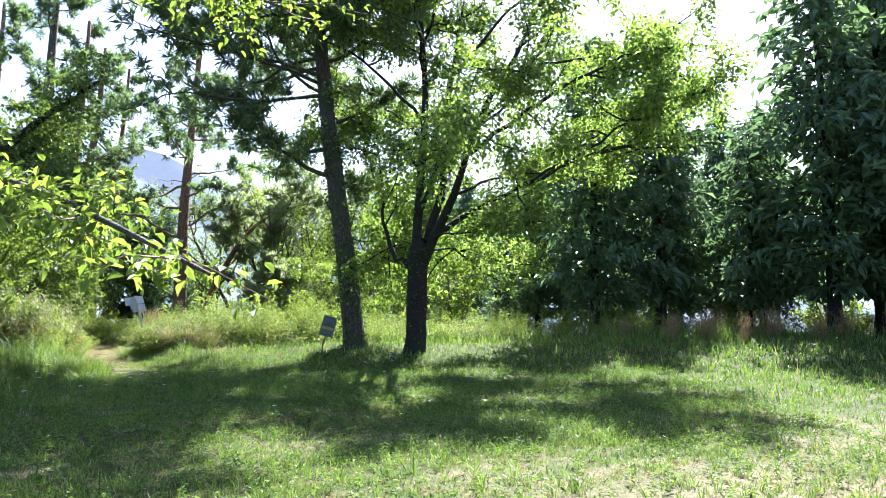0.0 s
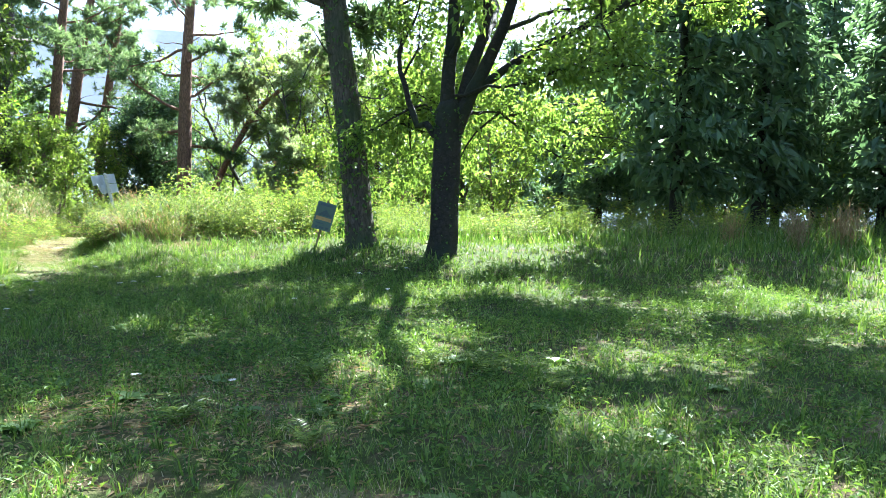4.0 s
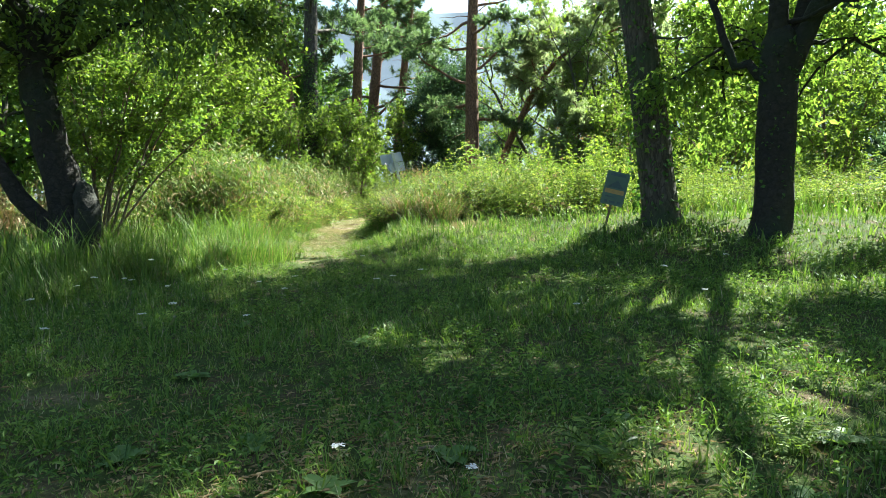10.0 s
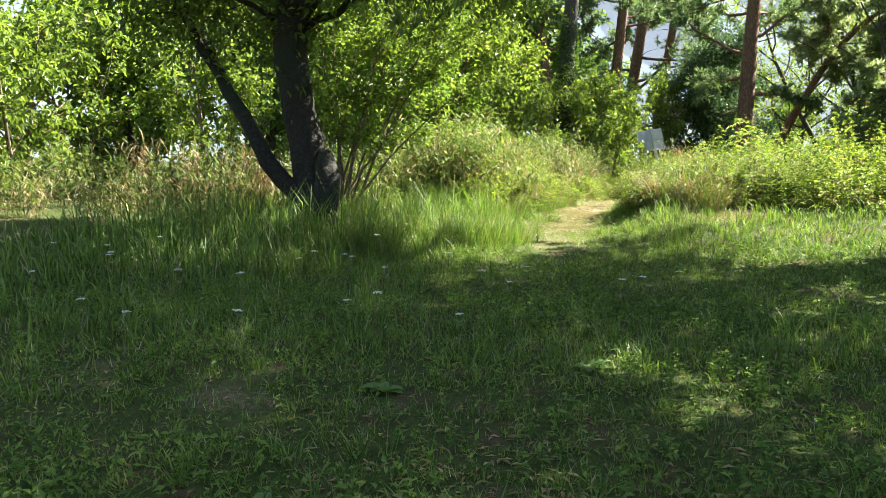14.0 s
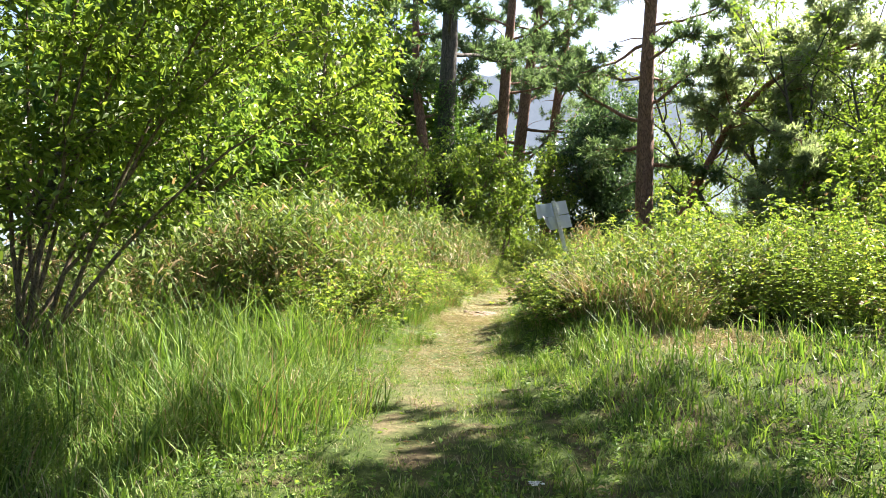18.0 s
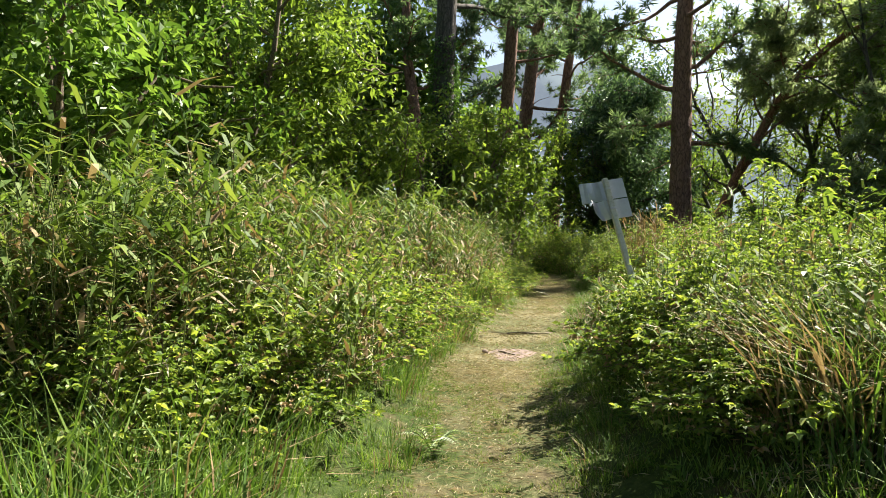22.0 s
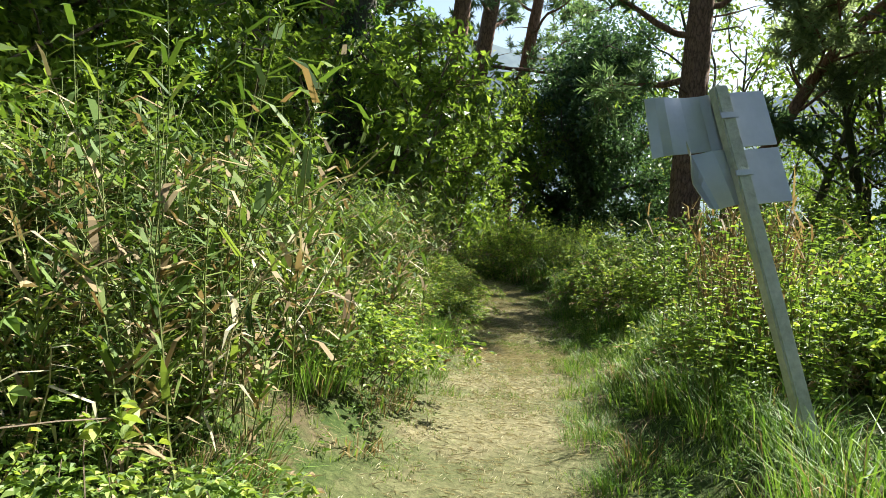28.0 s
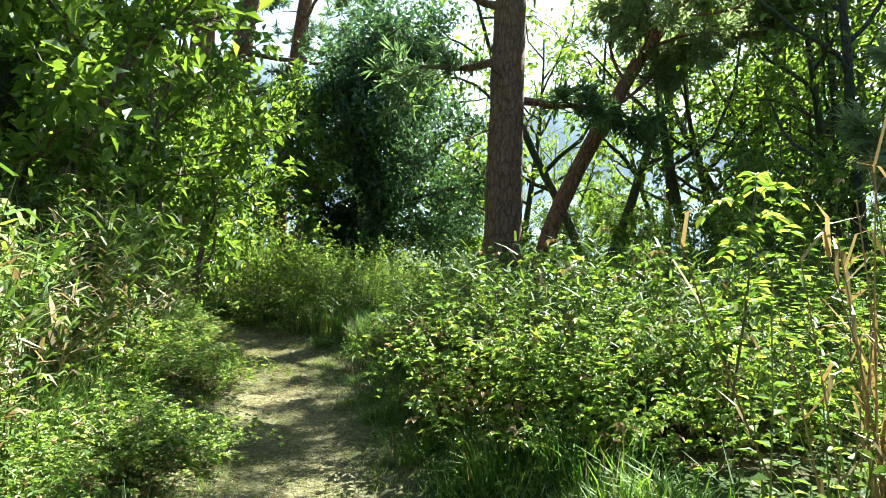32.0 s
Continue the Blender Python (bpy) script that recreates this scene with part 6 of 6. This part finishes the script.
def reeds(loc, r, h, n, label):
    ob = thing("dead_reeds", loc, label, "reeds", "dead reeds")
    g = Geo()
    for k in range(n):
        az, u = rng.uniform(0, 6.283), r * math.sqrt(rng.uniform())
        pts, rad = grow((math.cos(az) * u, math.sin(az) * u, -0.05), (rng.normal() * 0.1, rng.normal() * 0.1, 1), h * rng.uniform(0.6, 1.1), 0.004, 0.002, 5, 0.05, 0)
        tube(g, pts, rad, 3, 0, False)
        p, d = along_line(pts, rng.uniform(0.3, 1, 4))
        blades(g, p, rng.uniform(0.12, 0.3, 4), 0.012, rng.uniform(0.2, 0.8, 4), rng.uniform(0.3, 1.2, 4))
    part("stalk_growth", g, LEAF_DRY, ob, kind="stuff")
    g = Geo()
    a = rng.uniform(0, 6.283, n)
    u = r * np.sqrt(rng.uniform(0, 1, n))
    blades(g, np.stack([np.cos(a) * u, np.sin(a) * u, np.zeros(n)], 1), h * rng.uniform(0.3, 0.6, n), 0.012, rng.uniform(0, 0.4, n), rng.uniform(0.2, 0.9, n))
    part("green_growth", g, LEAF_SASA, ob, "green blades at the foot", kind="stuff")
    return ob


REEDS = reeds(at(-11.25, 28.3), 0.28, 1.25, 60, "stand of dead reddish-brown reed stalks")
for x, y, s in [(-10.9, 27.4, 0.9), (5.2, 20.9, 0.6), (6.3, 20.3, 0.65), (7.4, 20.8, 0.75), (8.4, 20.2, 0.7), (9.4, 20.9, 0.8), (10.4, 20.3, 0.75), (11.4, 20.8, 0.8), (8.0, 21.6, 0.8), (9.9, 21.7, 0.8), (12.6, 20.4, 0.75), (6.8, 21.7, 0.7), (-9.4, 25.2, 0.7), (-14.2, 17.6, 1.0), (-13.4, 16.0, 0.9), (-15.4, 16.8, 1.1), (-14.9, 15.2, 1.0), (-16.6, 15.0, 1.1), (-12.2, 21.8, 0.8)]:
    copy_thing(REEDS, pose(*at(x, y), 0, 0, 77 * x)).scale = (s * 1.3, s * 1.3, s)

# ---- weeds one can tell apart ----
WHITE = leaf_mat("white_petal", (0.55, 0.55, 0.5), (0.7, 0.7, 0.66), (0.8, 0.8, 0.78), (1, 1, 1), 0.3)
LEAF_DOCK = leaf_mat("dock_leaf", (0.05, 0.1, 0.025), (0.08, 0.15, 0.035), (0.12, 0.2, 0.05), (1.5, 1.6, 0.7), 0.35, 0.5)


def broad_leaf(geo, p, az, length, width, rise):
    """One broad basal leaf: a lobed outline of eight points round a folded midrib."""
    u = np.array([0.0, 0.18, 0.45, 0.75, 1.0])
    wd = np.array([0.03, 0.42, 0.5, 0.34, 0.0]) * width
    bow = rise * u - 0.55 * rise * u ** 2 * 1.3
    d, s = np.array([math.cos(az), math.sin(az), 0]), np.array([-math.sin(az), math.cos(az), 0])
    mid = np.array(p) + np.outer(u * length, d) + np.outer(bow * length, [0, 0, 1])
    up = np.array([0, 0, 1.0])
    left = mid + np.outer(wd, s) + np.outer(wd * 0.25, up)
    right = mid - np.outer(wd, s) + np.outer(wd * 0.25, up)
    v = np.concatenate([mid, left, right])
    q = [[k, k + 1, 5 + k + 1, 5 + k] for k in range(4)] + [[k, 10 + k, 10 + k + 1, k + 1] for k in range(4)]
    geo.add(v, q)


def dock(loc, size, leaves, label):
    ob = thing("dock_plant", loc, label, "weed", "broad-leaved docks")
    for k in range(leaves):
        g = Geo()
        broad_leaf(g, (0, 0, 0.0), k * 2.4 + rng.uniform(-0.4, 0.4), size * rng.uniform(0.7, 1.2), size * rng.uniform(0.5, 0.75), rng.uniform(0.35, 0.9))
        part("leaf", g, LEAF_DOCK, ob)
    return ob


DOCK = dock(at(-1.9, 10.55), 0.14, 6, "low weed with broad grey-green leaves")
DOCK_B = dock(at(-0.95, 9.9), 0.13, 5, "low weed with rounded green leaves")
k = 0
for x, y in [(-3.45, 8.85), (-3.62, 9.0), (-3.3, 8.78), (-3.7, 8.8), (-1.45, 9.85), (-2.25, 10.0), (-2.9, 10.3), (-1.0, 10.2), (-0.35, 10.7), (-1.25, 11.3), (-3.4, 9.9), (-3.1, 9.3), (-2.6, 9.4), (0.06, 8.5), (0.2, 8.6), (-0.1, 8.62), (0.5, 10.2), (1.1, 9.6), (-0.2, 11.4), (0.7, 11.6), (-4.2, 11.2), (-3.6, 12.4), (-5.0, 12.6), (1.8, 10.8), (-12.1, 28.9)]:
    copy_thing((DOCK, DOCK_B)[k % 2], pose(*at(x, y), 0, 0, 83 * k))
    k += 1


def fern(loc, size, fronds, label):
    ob = thing("fern", loc, label, "fern", "low ferns")
    for k in range(fronds):
        az = k * 2.4
        pts = spline([(0, 0, 0), (math.cos(az) * size * 0.4, math.sin(az) * size * 0.4, size * 0.45), (math.cos(az) * size, math.sin(az) * size, size * 0.35)], 12)
        g = Geo()
        p, d = along_line(pts, np.repeat(np.linspace(0.15, 0.98, 16), 2))
        s = unit(np.cross(d, np.array([[0, 0, 1.0]]))) * np.tile([1.0, -1.0], 16)[:, None]
        ln = size * 0.3 * np.repeat(1.02 - np.linspace(0.1, 0.98, 16) ** 1.5, 2)
        leaf_shapes(g, p, s + d * 0.35, ln, ln * 0.24, 0.1, False, 0.1)
        tube(g, pts, np.linspace(0.004, 0.001, 12), 3, 0, False)
        part("frond", g, LEAF_FRESH, ob)
    return ob


FERN = fern(at(-1.75, 9.55), 0.34, 6, "fresh green fern with feathery fronds")
k = 0
for x, y in [(-0.9, 9.3), (-0.4, 11.2), (0.1, 11.0), (-1.2, 10.7), (0.6, 10.6), (-12.6, 30.2), (-15.3, 36.8), (-14.6, 35.8), (-9.4, 19.9), (-15.8, 35.0)]:
    c = copy_thing(FERN, pose(*at(x, y), 0, 0, 71 * k))
    c.scale = (0.8 + 0.1 * (k % 4),) * 3
    k += 1


def yarrow(loc, h, label):
    """A slim stem with feathery leaves and one flat white flower head."""
    ob = thing("white_flower", loc, label, "flower", "white wild flowers")
    g = Geo()
    pts, rad = grow((0, 0, -0.03), (rng.normal() * 0.15, rng.normal() * 0.15, 1), h, 0.003, 0.0015, 6, 0.08, 0)
    tube(g, pts, rad, 4)
    p, d = along_line(pts, rng.uniform(0.1, 0.8, 10))
    leaf_shapes(g, p, rng.normal(size=(10, 3)) + np.array([0, 0, 0.3]), 0.07, 0.018, 0.4)
    part("stem", g, STEM_GREEN, ob)
    n = 40
    a, u = rng.uniform(0, 6.283, n), 0.026 * np.sqrt(rng.uniform(0, 1, n))
    c = pts[-1] + np.stack([np.cos(a) * u, np.sin(a) * u, 0.012 - u * 0.15 + rng.normal(size=n) * 0.003], 1)
    g = Geo()
    az = rng.uniform(0, 6.283, n)
    leaf_shapes(g, c, np.stack([np.cos(az), np.sin(az), np.full(n, 0.25)], 1), 0.016, 0.012, 0.2)
    part("flower_head", g, WHITE, ob, "flat white flower head")
    return ob


YARROW = [yarrow(at(-6.2, 11.4), 0.42, "slender wild flower with flat white head"), yarrow(at(-5.4, 10.9), 0.34, "slender wild flower with flat white head")]
fl = random.Random(11)
spots = [(fl.uniform(-9.8, -4.2), fl.uniform(10.2, 14.6)) for _ in range(26)] + [(fl.uniform(-6, -1), fl.uniform(12, 18)) for _ in range(7)] + [(-1.65, 10.3), (-2.35, 10.35)]
for k, (x, y) in enumerate(spots):
    c = copy_thing(YARROW[k % 2], pose(*at(x, y), 0, 0, 57 * k))
    c.scale = (1, 1, fl.uniform(0.6, 1.1)) if k < 33 else (1, 1, 0.3)


def sapling(loc, h, label):
    """A slim young sumac: bare stem, long leaves of paired leaflets spreading at the top."""
    ob = thing("sapling", loc, label, "sapling", "young saplings on the bank")
    g = Geo()
    pts, rad = grow((0, 0, -0.1), (0.05, 0.0, 1), h, 0.012, 0.005, 8, 0.05, 0.02)
    tube(g, pts, rad, 6)
    part("stem", g, TWIG, ob, smooth=True)
    for k in range(15):
        f = 0.35 + 0.65 * k / 14
        p, d = along_line(pts, np.array([f]))
        az = k * 2.4
        fr = spline([p[0], p[0] + np.array([math.cos(az) * 0.14, math.sin(az) * 0.14, 0.09]), p[0] + np.array([math.cos(az) * 0.3, math.sin(az) * 0.3, -0.02])], 8)
        g = Geo()
        tube(g, fr, np.linspace(0.004, 0.0015, 8), 3, 0, False)
        q, e = along_line(fr, np.repeat(np.linspace(0.25, 1.0, 7), 2))
        s = unit(np.cross(e, np.array([[0, 0, 1.0]]))) * np.tile([1.0, -1.0], 7)[:, None]
        leaf_shapes(g, q, s + e * 0.5 + rng.normal(size=q.shape) * 0.3, 0.11 * rng.uniform(0.8, 1.2, 14), 0.048, 0.15, True)
        part("leaf_spray", g, LEAF_BRAMBLE, ob)
    return ob


SAP = sapling(at(-9.3, 27.2), 1.9, "slim sapling with yellow-green paired leaflets")
k = 0
for x, y, s in [(-8.4, 26.0, 0.85), (-7.0, 27.4, 0.9), (-9.6, 31.0, 0.9), (-5.4, 27.2, 1.0), (-12.9, 20.2, 0.85), (-14.2, 23.0, 0.9), (-3.4, 24.8, 0.8), (-11.58, 30.0, 0.75)]:
    c = copy_thing(SAP, pose(*at(x, y), 0, 0, 97 * k))
    c.scale = (s, s, s)
    k += 1


def litter():
    """Fallen straw and dead leaves on the footpath and round the withered clump."""
    n = 500
    u = rng.uniform(0.12, 0.98, n)
    i = (u * (len(PATH) - 1)).astype(int)
    x, y = PATH[i, 0] + rng.normal(size=n) * 0.4, PATH[i, 1] + rng.normal(size=n) * 0.4
    m = 1300
    x, y = np.concatenate([x, -6.2 + rng.normal(size=m) * 0.7]), np.concatenate([y, 19.65 + rng.normal(size=m) * 0.25])
    m = 6500
    x, y = np.concatenate([x, rng.uniform(-6, 5, m)]), np.concatenate([y, rng.uniform(4, 14, m)])
    m = 3200
    x, y = np.concatenate([x, -1.9 + rng.normal(size=m) * 0.9]), np.concatenate([y, 10.2 + rng.normal(size=m) * 0.8])
    k = len(x)
    az = rng.uniform(0, 6.283, k)
    g = Geo()
    ln = rng.uniform(0.025, 0.09, k)
    leaf_shapes(g, np.stack([x, y, ground(x, y) + 0.008], 1), np.stack([np.cos(az), np.sin(az), rng.uniform(0, 0.15, k)], 1), ln, rng.uniform(0.004, 0.022, k), 0.1)
    tagged(new("leaf_litter", g.mesh("leaf_litter", LEAF_DRY)), "scattered brown dead leaves on the ground", "litter", kind="stuff")
    # mown straw lying flat along the trodden line
    m = 46000
    j = rng.uniform(9.0, len(PATH) - 1.01, m)
    i = j.astype(int)
    q = PATH[i] + (PATH[i + 1] - PATH[i]) * (j - i)[:, None] + rng.normal(size=(m, 2)) * (0.42, 0.25) - (0.08, 0)
    q = np.concatenate([q, np.stack([-6.2 + rng.normal(size=1500) * 0.6, 19.6 + rng.normal(size=1500) * 0.25], 1)])
    m = len(q)
    az = rng.uniform(0, 6.283, m)
    g = Geo()
    leaf_shapes(g, np.stack([q[:, 0], q[:, 1], ground(q[:, 0], q[:, 1]) + rng.uniform(0.004, 0.03, m)], 1), np.stack([np.cos(az), np.sin(az), rng.normal(size=m) * 0.12], 1), rng.uniform(0.02, 0.1, m), rng.uniform(0.002, 0.005, m), 0.1)
    tagged(new("loose_straw", g.mesh("loose_straw", LEAF_STRAW)), "pale cut straw strewn along the footpath", "straw", kind="stuff")


litter()
